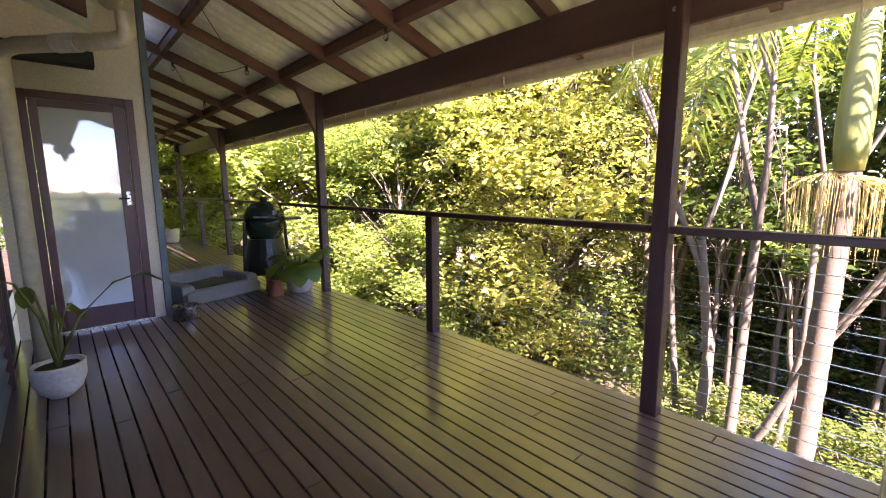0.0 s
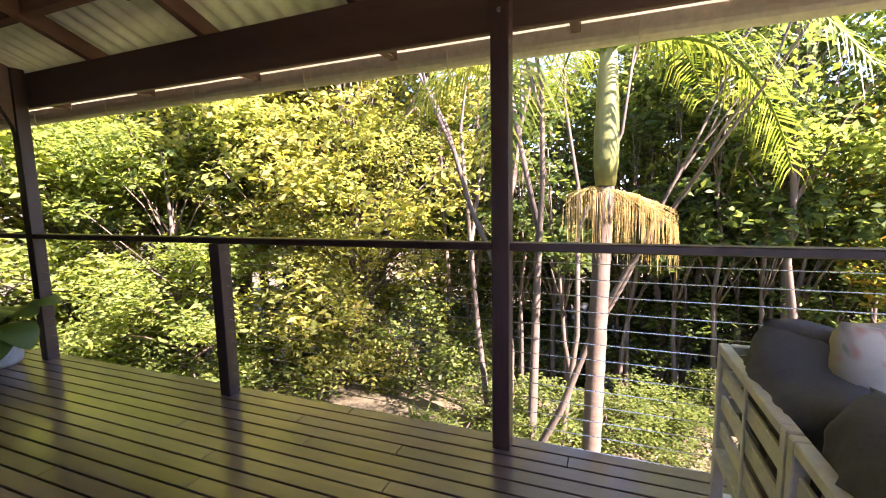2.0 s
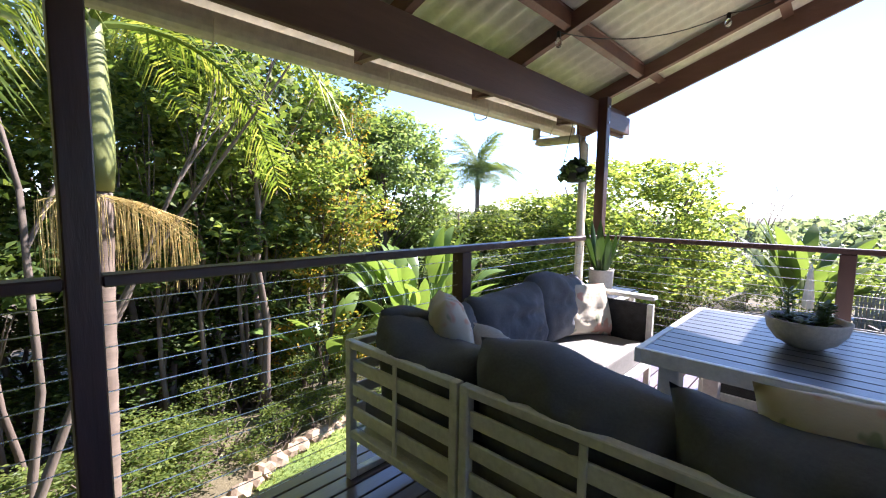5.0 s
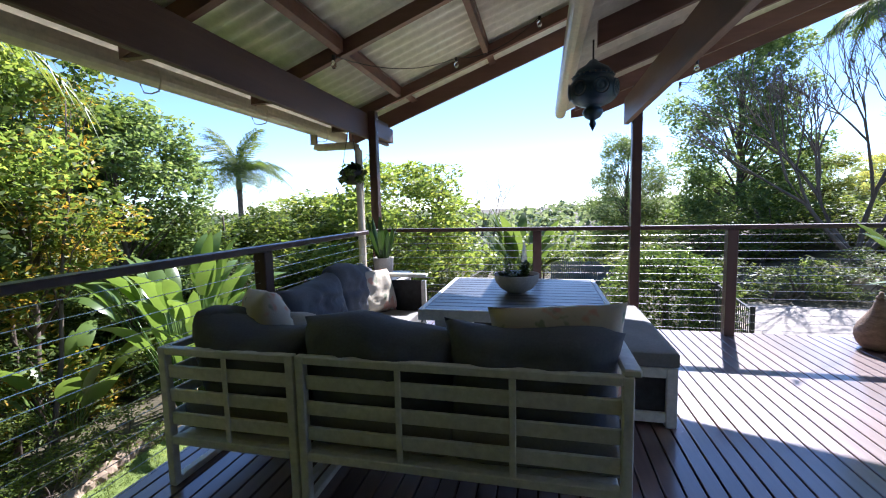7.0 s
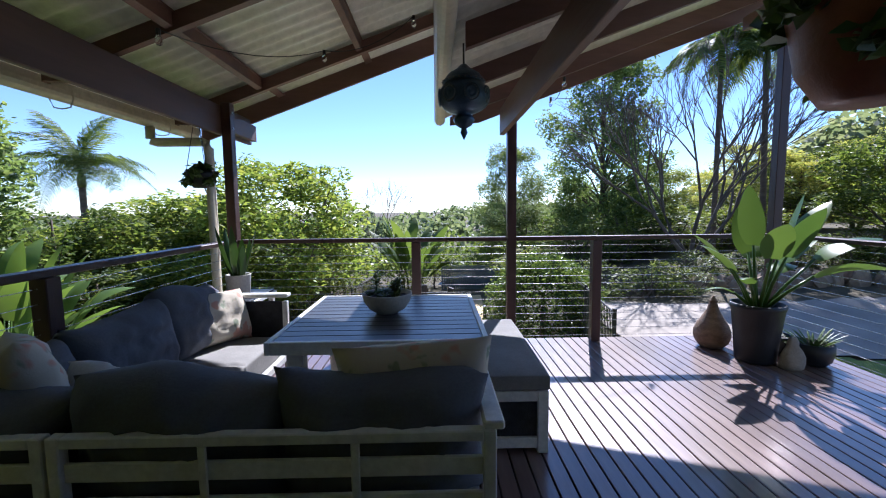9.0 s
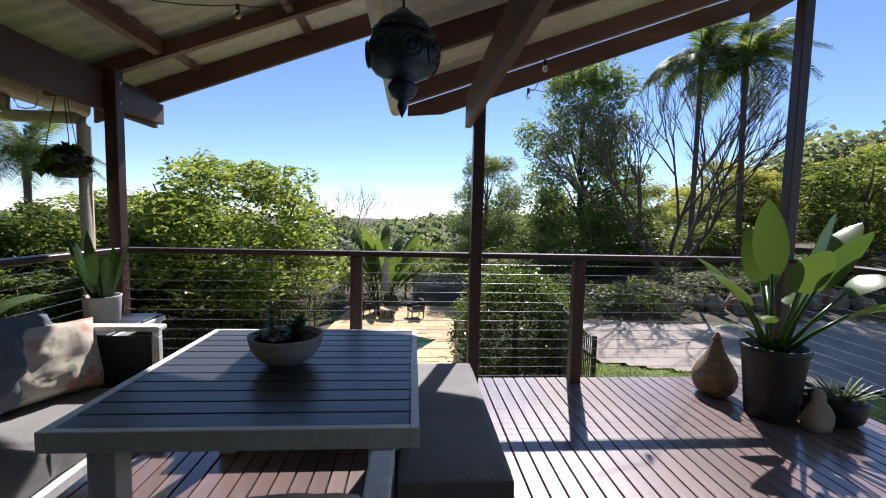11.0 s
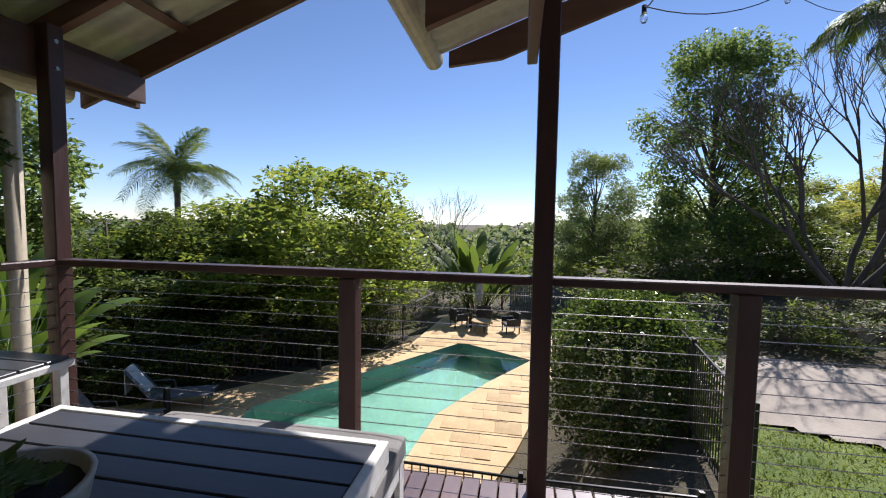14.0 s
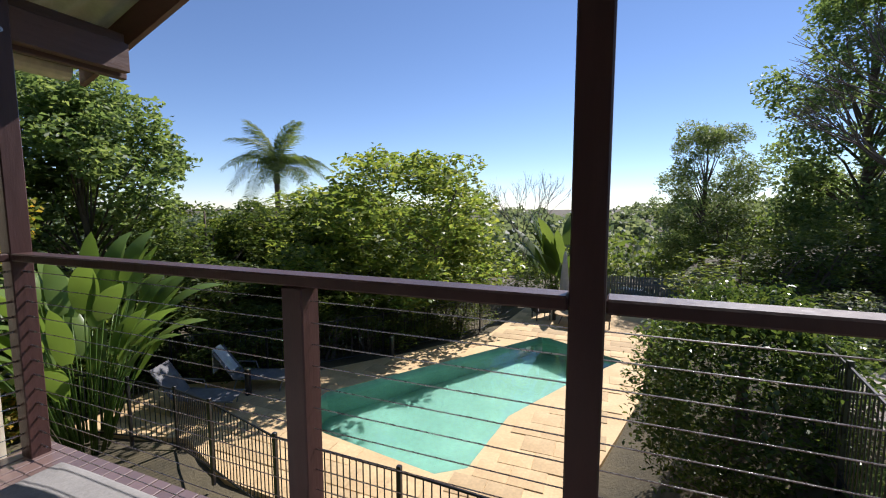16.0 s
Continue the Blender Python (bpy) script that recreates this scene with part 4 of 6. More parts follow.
def palm(at, z0, z_shaft, z_crown, r0, n_fronds, frond_len, droop, label, seed, strands=False, lean=(0, 0), wide=0.022, leaf=None, lift=(-30, 5)):
    r = random.Random(seed)
    t = thing("palm_tree", (at[0], at[1], z0), label, "palm")
    h1, h2 = z_shaft - z0, z_crown - z0
    n = 28
    tube_bm = bmesh.new()
    pts = [(lean[0] * (k / n), lean[1] * (k / n), h1 * k / n) for k in range(n + 1)]
    tube(tube_bm, pts, [r0 * (1.35 - 0.35 * min(1, k / 6)) * (1.05 if k % 2 else 0.98) * (1 - 0.15 * k / n) for k in range(n + 1)], 14)
    part("trunk", tube_bm, M_RING, t, smooth=True)
    lx, ly = lean
    sp = [(lx, ly, h1 + (h2 - h1) * k / 6) for k in range(7)]
    part("crownshaft", tubed(sp, [r0 * v for v in (0.95, 1.16, 1.18, 1.10, 1.0, 0.88, 0.7)], n=14), M_SHAFT, t, "smooth green crownshaft", smooth=True)
    fm = [frond_mesh(frond_len, droop * d, frond_len * 0.28, 52, seed + i, wide) for i, d in enumerate((0.6, 0.95, 1.35))]
    meshes = []
    for f in fm:
        me = bpy.data.meshes.new("frond")
        f.to_mesh(me)
        f.free()
        me.materials.append(leaf or M_LEAF_P)
        meshes.append(me)
    for i in range(n_fronds):
        o = new("frond", meshes[2 if strands and i in (0, 1, 7) else i % 3])
        o.parent = t
        o.matrix_basis = pose(lx, ly, h2 - 0.1, 0, r.uniform(*lift) if i else 8.0, -80 + i * 360 / n_fronds + (r.uniform(-18, 18) if i else 0))
    if strands:
        bm = bmesh.new()
        for i in range(210):
            y, x = r.uniform(-0.88, 0.30), r.gauss(0, 0.16)
            q = math.hypot(x, y)
            z = h1 - 0.02 - 0.35 * q * q - r.uniform(0.0, 0.30) * q
            ln = r.uniform(0.25, 0.85) * (1.0 - 0.25 * q)
            sw = Vector((r.uniform(-0.03, 0.03), r.uniform(-0.03, 0.03), 0))
            p = Vector((x, y, z))
            tube(bm, [Vector((x * 0.1, y * 0.1, h1)), Vector((x * 0.55, y * 0.55, h1 - 0.01 - 0.12 * q)), p, p + sw * 0.5 - Vector((0, 0, ln * 0.5)), p + sw - Vector((0, 0, ln))], [0.002, 0.002, 0.0028, 0.0034, 0.0018], 4, cap=False)
        part("flower_spray", bm, M_STRAND, t, "golden hanging flower strands")
    return t


palm((6.08, 0.86), -3.2, 1.42, 2.95, 0.115, 8, 2.6, 0.75, "slender palm with ringed trunk and golden flower strands", 51, True, lean=(0.0, -0.13), wide=0.014)
palm((24.1, -26.9), -4.5, 3.0, 4.0, 0.22, 24, 4.6, 0.85, "feathery palm standing beyond the garden trees", 52, wide=0.03, leaf=M_LEAF_D, lift=(-62, 0))
palm((-10.0, -15.0), -1.0, 6.5, 7.4, 0.10, 20, 2.3, 0.95, "very tall palm with drooping fronds by the driveway", 53, leaf=M_LEAF_D, lift=(-60, 22))
palm((-11.7, -14.6), -1.0, 6.2, 7.2, 0.11, 20, 2.4, 0.95, "very tall palm with drooping fronds by the driveway", 54, lean=(0.25, 0.0), leaf=M_LEAF_D, lift=(-60, 22))


# ---- pale multi-stemmed gum ----
def branchy(bm, p, d, ln, rad, depth, r, spread=0.55, kids=3):
    mid = p + d * ln * 0.5 + Vector((r.uniform(-1, 1), r.uniform(-1, 1), r.uniform(-0.3, 0.6))) * ln * 0.07
    end = p + d * ln + Vector((0, 0, 0.04 * ln))
    tube(bm, [p, mid, end], [rad, rad * 0.82, rad * 0.62], 7 if depth > 2 else 5, cap=False)
    tips = []
    if depth == 0:
        return [end]
    for k in range(kids):
        nd = (d + Vector((r.uniform(-1, 1), r.uniform(-1, 1), r.uniform(-0.35, 0.75))) * spread).normalized()
        tips += branchy(bm, end if k else mid.lerp(end, 0.7), nd, ln * r.uniform(0.62, 0.82), rad * 0.6, depth - 1, r, spread, kids)
    return tips


r7 = random.Random(70)
gum = thing("gum_tree", (8.0, 2.3, -3.3), "pale-barked gum tree with several leaning stems", "tree")
tips = []
for k, (dx, dy, rad, base) in enumerate(((0.03, 0.05, 0.10, (0, 0)), (0.0, -0.03, 0.09, (-0.1, -0.45)), (0.06, 0.12, 0.065, (0.3, 0.35)), (-0.10, -0.42, 0.065, (-0.7, -0.35)), (0.05, -0.05, 0.06, (0.4, -0.9)))):
    bm = bmesh.new()
    tips += branchy(bm, Vector((*base, 0)), Vector((dx, dy, 1)).normalized(), (3.6, 3.9, 4.2, 3.0, 4.6)[k], rad, 3, r7, 0.26, 2)
    part("stem", bm, M_BARK, gum, smooth=True)
me = leaf_mesh("crown", clump_points([(p.x, p.y, p.z, 0.55) for p in tips], 220, 71), 0.13, M_LEAF_G, seed=71)
o = new("crown", me)
o.parent = gum

bare = thing("bare_tree", (-8.6, -14.0, ground_z(-8.6, -14.0) - 0.1), "leafless branching tree beside the driveway", "tree")
r8 = random.Random(81)
part("trunk", tubed([(0, 0, -0.4), (0.05, 0, 0.2), (0.1, 0, 0.5)], [0.26, 0.20, 0.16], n=10), M_BARK, bare, smooth=True)
bm = bmesh.new()
for k in range(5):
    branchy(bm, Vector((0.06 * k - 0.05, 0, 0.35)), Vector((-0.85 + 0.43 * k, r8.uniform(-0.35, 0.35), 1)).normalized(), 2.2, 0.085, 5, r8, 0.5, 3)
part("crown", bm, M_BARK, bare, "bare grey branches", smooth=True)
bare2 = thing("bare_tree", (4.4, -24.5, -4.4), "small leafless twiggy tree beyond the pool", "tree")
bm = bmesh.new()
branchy(bm, Vector((0, 0, 0)), Vector((0.05, 0, 1)), 2.3, 0.07, 5, r8, 0.6, 3)
part("crown", bm, M_BARK_D, bare2, "bare dark twigs")


# ---- big-leaved plants ----
def blade(bm, base, d, length, width, bend, r, fold=0.18, n=8, stem=0.0):
    """A broad leaf with a folded midrib, on a stalk, arching over."""
    d = d.normalized()
    flatd = Vector((d.x, d.y, 0))
    flatd = flatd.normalized() if flatd.length > 1e-3 else Vector((1, 0, 0))
    side = Vector((-flatd.y, flatd.x, 0))
    side = (side + Vector((0, 0, r.uniform(-0.5, 0.5)))).normalized()
    p = Vector(base)
    if stem:
        q = p + d * stem
        tube(bm, [p, p.lerp(q, 0.5) + flatd * stem * -0.03, q], [0.018, 0.014, 0.010], 6)
        p = q
    rows = []
    cur = d.copy()
    for k in range(n + 1):
        f = k / n
        w = width * (math.sin(math.pi * (0.06 + 0.94 * f) ** 0.8) ** 0.7 if f < 1 else 0.0) * 0.5 + 0.002
        up = side.cross(cur).normalized()
        rows.append([bm.verts.new(p - side * w + up * w * fold), bm.verts.new(p), bm.verts.new(p + side * w + up * w * fold)])
        cur = (cur + Vector((flatd.x * 0.25, flatd.y * 0.25, -1)) * bend / n).normalized()
        p = p + cur * length / n
    for a, b in zip(rows, rows[1:]):
        bm.faces.new((a[0], a[1], b[1], b[0]))
        bm.faces.new((a[1], a[2], b[2], b[1]))


def big_leaf_plant(name, at, n, stem, length, width, bend, label, category, seed, tilt=0.55, mat=None, base_r=0.05, parent=None, leaf_name="leaf"):
    r = random.Random(seed)
    t = parent or thing(name, at, label, category)
    off = Vector(at) if parent else Vector((0, 0, 0))
    for i in range(n):
        a = i * 2.4 + r.uniform(-0.4, 0.4)
        lean = tilt * r.uniform(0.25, 1.0)
        d = Vector((math.cos(a) * lean, math.sin(a) * lean, 1))
        bm = bmesh.new()
        s = r.uniform(0.35, 1.1)
        blade(bm, off + Vector((math.cos(a), math.sin(a), 0)) * base_r, d, length * r.uniform(0.75, 1.1), width * r.uniform(0.8, 1.1), bend * r.uniform(0.6, 1.3), r, stem=stem * s)
        part(leaf_name, bm, mat or M_LEAF_BIG, t, smooth=True)
    return t


big_leaf_plant("strelitzia_clump", (8.9, -5.9, -3.1), 64, 2.75, 1.3, 0.38, 1.15, "giant bird of paradise clump with paddle leaves", "plant", 91, 0.46, base_r=0.3)
big_leaf_plant("strelitzia_clump", (10.6, -4.4, -3.2), 18, 1.5, 1.2, 0.36, 1.0, "giant bird of paradise clump with paddle leaves", "plant", 92, 0.7, base_r=0.2)
big_leaf_plant("banana_clump", (2.3, -21.6, -3.3), 40, 2.7, 1.9, 0.6, 1.0, "tall dark banana clump behind the pool furniture", "plant", 93, 0.62, M_LEAF_D, base_r=0.4)
big_leaf_plant("strappy_plant", (7.0, 3.6, -3.1), 22, 0.25, 1.0, 0.07, 1.2, "spiky strap-leaved plant in the undergrowth", "plant", 94, 0.9, M_LEAF_G)


# ---- soft furnishings ----
def soft_box(w, d, h, k=0.32, wrinkle=0.012, seed=0, n=12):
    """A plump cushion: a rounded box centred on its base."""
    bm = bmesh.new()
    bmesh.ops.create_cube(bm, size=2.0)
    bmesh.ops.subdivide_edges(bm, edges=bm.edges[:], cuts=n, use_grid_fill=True)
    for v in bm.verts:
        c = v.co
        s = c.normalized()
        e = [math.copysign(abs(q) ** k, q) for q in s]
        m = max(abs(q) for q in e)
        p = Vector(e) / m if m else Vector(e)
        p = Vector((p.x * (1 - 0.10 * abs(c.z) ** 3), p.y * (1 - 0.22 * abs(c.z) ** 4), p.z * (1 - 0.10 * abs(c.x) ** 4)))
        q = Vector((p.x * w / 2, p.y * d / 2, p.z * h / 2))
        nz = noise.noise((q.x * 6 + seed, q.y * 6, q.z * 6)) + 0.6 * noise.noise((q.x * 15 + seed, q.y * 15, q.z * 9))
        v.co = q + s * wrinkle * nz + Vector((0, 0, h / 2))
    return bm


def throw_pillow(w, t, seed, n=16, h=None, crease=0.012):
    """A pillow in the xz plane with pinched corners."""
    h = h or w
    bm = bmesh.new()
    grid = {}
    for sgn in (1, -1):
        for i in range(n + 1):
            for j in range(n + 1):
                u, v = 2 * i / n - 1, 2 * j / n - 1
                edge = (1 - u ** 4) * (1 - v ** 4)
                pin = 1 - 0.07 * ((1 - u * u) * abs(v) ** 3 + (1 - v * v) * abs(u) ** 3)
                th = sgn * t / 2 * edge ** 0.5
                nz = crease * (noise.noise((u * 3 + seed, v * 3, sgn)) + 0.7 * noise.noise((u * 8 + seed, v * 4, sgn * 2)))
                if abs(u) == 1 or abs(v) == 1:
                    if sgn == -1:
                        grid[sgn, i, j] = grid[1, i, j]
                        continue
                grid[sgn, i, j] = bm.verts.new((u * w / 2 * pin, th + nz * edge, v * h / 2 * pin + h / 2))
        for i in range(n):
            for j in range(n):
                q = [grid[sgn, i, j], grid[sgn, i + 1, j], grid[sgn, i + 1, j + 1], grid[sgn, i, j + 1]]
                bm.faces.new(q if sgn == -1 else q[::-1])
    bmesh.ops.recalc_face_normals(bm, faces=bm.faces)
    return bm


def floral():
    m, nt, bs = nodes_of("floral_linen")
    vec = coords(nt, (1, 1, 1))
    base = ramp(nt, noise_tex(nt, vec, 3.0), [(0.3, (0.50, 0.44, 0.34)), (0.7, (0.62, 0.56, 0.45))])
    flower = ramp(nt, noise_tex(nt, vec, 7.0, 2.0), [(0.56, (0, 0, 0)), (0.62, (1, 1, 1))])
    leafm = ramp(nt, noise_tex(nt, coords(nt, (1.4, 1.4, 0.8)), 9.0, 2.0), [(0.60, (0, 0, 0)), (0.66, (1, 1, 1))])
    col = mixc(nt, "MIX", leafm, base, (0.26, 0.29, 0.20))
    col = mixc(nt, "MIX", flower, col, (0.55, 0.30, 0.22))
    nt.links.new(col, bs.inputs["Base Color"])
    bs.inputs["Roughness"].default_value = 0.9
    bump(nt, bs, noise_tex(nt, vec, 60, 3.0), 0.3, 0.004)
    return m


M_FLORAL = floral()
M_LINEN = surface("pale_linen", (0.46, 0.44, 0.40), (0.56, 0.54, 0.50), 4, 0.9, fine=80, bumpy=0.3, dist=0.004)
M_WICKER = surface("dark_wicker", (0.02, 0.02, 0.022), (0.05, 0.05, 0.055), 20, 0.6, fine=120, bumpy=0.6)
M_TERRA = surface("terracotta_glaze", (0.22, 0.06, 0.03), (0.34, 0.11, 0.06), 4, 0.5)
M_WHITEPOT = surface("white_textured_pot", (0.58, 0.57, 0.55), (0.72, 0.71, 0.69), 6, 0.7, fine=40, bumpy=0.5)
M_CONCPOT = surface("pale_concrete_bowl", (0.42, 0.40, 0.36), (0.54, 0.52, 0.47), 5, 0.8, fine=50, bumpy=0.3)
M_BLACKPOT = surface("black_matt_pot", (0.012, 0.013, 0.016), (0.026, 0.028, 0.032), 4, 0.5)
M_SOIL = surface("potting_soil", (0.02, 0.015, 0.01), (0.05, 0.04, 0.03), 12, 0.95, bumpy=0.8)
M_GOURD = surface("woven_gourd_clay", (0.17, 0.11, 0.075), (0.36, 0.25, 0.17), 9, 0.75, (1, 1, 2), 34, 0.8)
M_STONE = surface("carved_stone", (0.30, 0.26, 0.21), (0.44, 0.39, 0.32), 8, 0.9, bumpy=0.6)
M_LANTERN = surface("blue_grey_lantern_metal", (0.035, 0.07, 0.12), (0.08, 0.13, 0.20), 10, 0.35, metal=0.5)
M_KAMADO = surface("dark_green_ceramic", (0.008, 0.022, 0.016), (0.016, 0.038, 0.028), 8, 0.25, bumpy=0.1)
M_TOWEL = surface("pale_towel", (0.55, 0.60, 0.60), (0.72, 0.76, 0.76), 6, 0.95, fine=70, bumpy=0.5)
M_GREYMESH = surface("grey_sling_mesh", (0.14, 0.14, 0.145), (0.20, 0.20, 0.205), 6, 0.8, fine=120, bumpy=0.4)
M_ROCK = surface("garden_rock", (0.20, 0.14, 0.09), (0.36, 0.27, 0.18), 2.2, 0.9, bumpy=0.6)
M_DOGBED = surface("grey_dog_bed_fabric", (0.20, 0.20, 0.21), (0.28, 0.28, 0.29), 4, 0.95, fine=60, bumpy=0.4)
M_BULB = glass_mat("bulb_glass", (0.95, 0.95, 0.95), 0.05)
M_SNAKE = leaf_mat("snake_plant_leaf", [(0.0, (0.03, 0.07, 0.02)), (1.0, (0.08, 0.14, 0.05))], 0.15, 0.35)
M_SUCC = leaf_mat("succulent_leaf", [(0.0, (0.07, 0.13, 0.04)), (1.0, (0.17, 0.23, 0.08))], 0.15, 0.45)

# ---- lounge: frames ----
FZ0, FZ1, FT = 0.215, 0.69, 0.04


def back_panel(t, u0, u1, place, verticals):
    """Slatted back: posts, rails, slats and mullions along u; place maps (u0,u1,w0,w1,z0,z1) to a box."""
    part("post", place(u0, u0 + FT, 0, FT, 0.0, FZ1), M_SOFA, t)
    part("post", place(u1 - FT, u1, 0, FT, 0.0, FZ1), M_SOFA, t)
    part("top_rail", place(u0 + FT, u1 - FT, 0, FT, FZ1 - 0.035, FZ1), M_SOFA, t)
    part("bottom_rail", place(u0 + FT, u1 - FT, 0, FT, FZ0, FZ0 + 0.04), M_SOFA, t)
    gap = (FZ1 - 0.035 - FZ0 - 0.04 - 3 * 0.062) / 4
    for k in range(3):
        z = FZ0 + 0.04 + gap * (k + 1) + 0.062 * k
        part("slat", place(u0 + FT, u1 - FT, 0.012, 0.028, z, z + 0.062), M_SOFA, t)
    for v in verticals:
        part("mullion", place(v - 0.014, v + 0.014, 0.004, 0.011, FZ0 + 0.04, FZ1 - 0.035), M_SOFA, t)


def along_x(y_back):
    return lambda u0, u1, w0, w1, z0, z1: boxed(u0, u1, y_back - w1, y_back - w0, z0, z1, bevel=0.004)


def along_y(x_back):
    return lambda u0, u1, w0, w1, z0, z1: boxed(x_back - w1, x_back - w0, u0, u1, z0, z1, bevel=0.004)


YB, XB, DEP = 0.275, 2.885, 0.70
sofa = thing("outdoor_sofa", (0, 0, 0), "white slatted aluminium sofa frame with charcoal cushions", "sofa", "corner lounge set")
back_panel(sofa, 0.80, 2.165, along_x(YB), (1.235, 1.70))
part("seat_deck", boxed(0.84, 2.16, YB - DEP, YB - 0.045, 0.225, 0.25, 0.004), M_SOFA, sofa)
part("front_rail", boxed(0.80, 2.165, YB - DEP - 0.04, YB - DEP - 0.001, 0.205, 0.255, 0.004), M_SOFA, sofa)
for x in (0.80, 2.125):
    part("leg", boxed(x, x + 0.04, YB - DEP - 0.04, YB - DEP, 0, 0.204, 0.004), M_SOFA, sofa)
    part("floor_rail", boxed(x, x + 0.04, YB - DEP + 0.001, YB - 0.041, 0.0, 0.035, 0.004), M_SOFA, sofa)
part("armrest", boxed(0.775, 0.84, YB - DEP - 0.04, YB + 0.002, FZ1 + 0.002, FZ1 + 0.03, 0.006), M_SOFA, sofa)
part("arm_post", boxed(0.80, 0.84, YB - DEP - 0.04, YB - DEP, 0.256, FZ1, 0.004), M_SOFA, sofa)
corner = thing("corner_seat", (0, 0, 0), "white slatted corner seat frame with charcoal cushions", "sofa", "corner lounge set")
back_panel(corner, 2.175, XB, along_x(YB), (2.53,))
bx = along_y(XB)
part("top_rail", bx(YB - DEP, YB - 0.042, 0, FT, FZ1 - 0.035, FZ1), M_SOFA, corner)
part("bottom_rail", bx(YB - DEP, YB - 0.042, 0, FT, FZ0, FZ0 + 0.04), M_SOFA, corner)
part("leg", bx(YB - DEP - 0.04, YB - DEP - 0.001, 0, FT, 0, FZ1), M_SOFA, corner)
for z in (0.305, 0.41, 0.52):
    part("slat", bx(YB - DEP, YB - 0.042, 0.012, 0.028, z, z + 0.062), M_SOFA, corner)
part("seat_deck", boxed(2.215, XB - 0.045, YB - DEP, YB - 0.045, 0.225, 0.25, 0.004), M_SOFA, corner)
for x in (2.20, 2.845):
    part("floor_rail", boxed(x, x + 0.04, YB - DEP + 0.001, YB - 0.041, 0.0, 0.035, 0.004), M_SOFA, corner)
part("leg", boxed(2.175, 2.215, YB - DEP - 0.04, YB - DEP - 0.001, 0, 0.224, 0.004), M_SOFA, corner)
sofa_e = thing("outdoor_sofa", (0, 0, 0), "white slatted aluminium sofa along the railing with charcoal cushions", "sofa", "corner lounge set")
Y0E, Y1E = -1.80, YB - DEP - 0.05
back_panel(sofa_e, Y0E, Y1E, along_y(XB), (-1.35, -0.9))
part("seat_deck", boxed(XB - DEP, XB - 0.045, Y0E + 0.04, Y1E, 0.225, 0.25, 0.004), M_SOFA, sofa_e)
part("front_rail", boxed(XB - DEP - 0.04, XB - DEP - 0.001, Y0E, Y1E, 0.205, 0.255, 0.004), M_SOFA, sofa_e)
for y in (Y0E, Y1E - 0.04):
    part("leg", boxed(XB - DEP - 0.04, XB - DEP - 0.001, y, y + 0.04, 0, 0.204, 0.004), M_SOFA, sofa_e)
    part("floor_rail", boxed(XB - DEP, XB - 0.041, y, y + 0.04, 0.0, 0.035, 0.004), M_SOFA, sofa_e)
part("arm_post", boxed(XB - DEP - 0.04, XB - DEP, Y0E, Y0E + 0.04, 0.256, 0.66, 0.004), M_SOFA, sofa_e)
part("armrest", boxed(XB - DEP - 0.05, XB + 0.0, Y0E - 0.03, Y0E + 0.055, 0.692, 0.72, 0.006), M_SOFA, sofa_e)
part("arm_panel", boxed(XB - DEP, XB - 0.045, Y0E + 0.01, Y0E + 0.03, 0.26, 0.66, 0.004), M_WICKER, sofa_e, "dark woven arm panel")


def cushion(name, w, d, h, m, mat, label, seed, cat="cushion", group="lounge cushions", k=0.32):
    t = thing(name, (0, 0, 0), label, cat, group)
    if name == "back_cushion":
        bm = throw_pillow(w * 1.07, d * 1.45, seed * 3.7, 28, h * 1.05, 0.030)
        for v in bm.verts:
            up = v.co.z / h
            slump = noise.noise((v.co.x * 2.6 + seed * 5.3, seed * 1.7, 0.4))
            v.co.z -= 0.05 * up * up * (0.6 + 1.4 * slump)
            fold = noise.noise((v.co.x * 9 + v.co.z * 3 + seed, v.co.z * 2.2, seed * 2.1)) + 0.6 * noise.noise((v.co.x * 19 + seed, v.co.z * 5, seed))
            v.co.y += 0.016 * fold + 0.02 * up * slump
        part("cover", bm, mat, t, smooth=True)
        part("piping", tubed([(w * 0.53 * q * (1 - 0.05 * q * q), 0.0, 0.004) for q in (-0.97, -0.5, 0, 0.5, 0.97)], 0.005, n=6), mat, t)
    else:
        part("cover", soft_box(w, d, h, k, seed=seed), mat, t, smooth=True)
    t.matrix_basis = m
    return t


BACK = "plump charcoal fabric back cushion on the sofa"
SEAT = "grey fabric seat cushion on the sofa"
for i, (x, w) in enumerate(((1.17, 0.68), (1.83, 0.70))):
    cushion("back_cushion", w, 0.21, 0.45, pose(x, YB - 0.22, 0.375, -8, 0, 0), M_CUSHION, BACK, i)
    cushion("seat_cushion", 0.655, 0.66, 0.155, pose(x - 0.01, YB - 0.40, 0.251), M_GREYSEAT, SEAT, i + 5, k=0.2)
cushion("back_cushion", 0.60, 0.21, 0.45, pose(2.47, YB - 0.22, 0.375, -8, 0, 2), M_CUSHION, BACK, 21)
cushion("back_cushion", 0.58, 0.21, 0.45, pose(XB - 0.20, -0.14, 0.375, -8, 0, -90), M_CUSHION, BACK, 22)
cushion("seat_cushion", 0.63, 0.64, 0.155, pose(2.52, YB - 0.40, 0.251), M_GREYSEAT, SEAT, 23, k=0.2)
for i, y in enumerate((-0.79, -1.40)):
    cushion("back_cushion", 0.64, 0.21, 0.48, pose(XB - 0.22, y, 0.38, -9, 0, -90), M_CUSHION, BACK, 30 + i)
    cushion("seat_cushion", 0.64, 0.62, 0.16, pose(XB - 0.40, y + 0.015, 0.251, 0, 0, 90), M_GREYSEAT, SEAT, 40 + i, k=0.2)


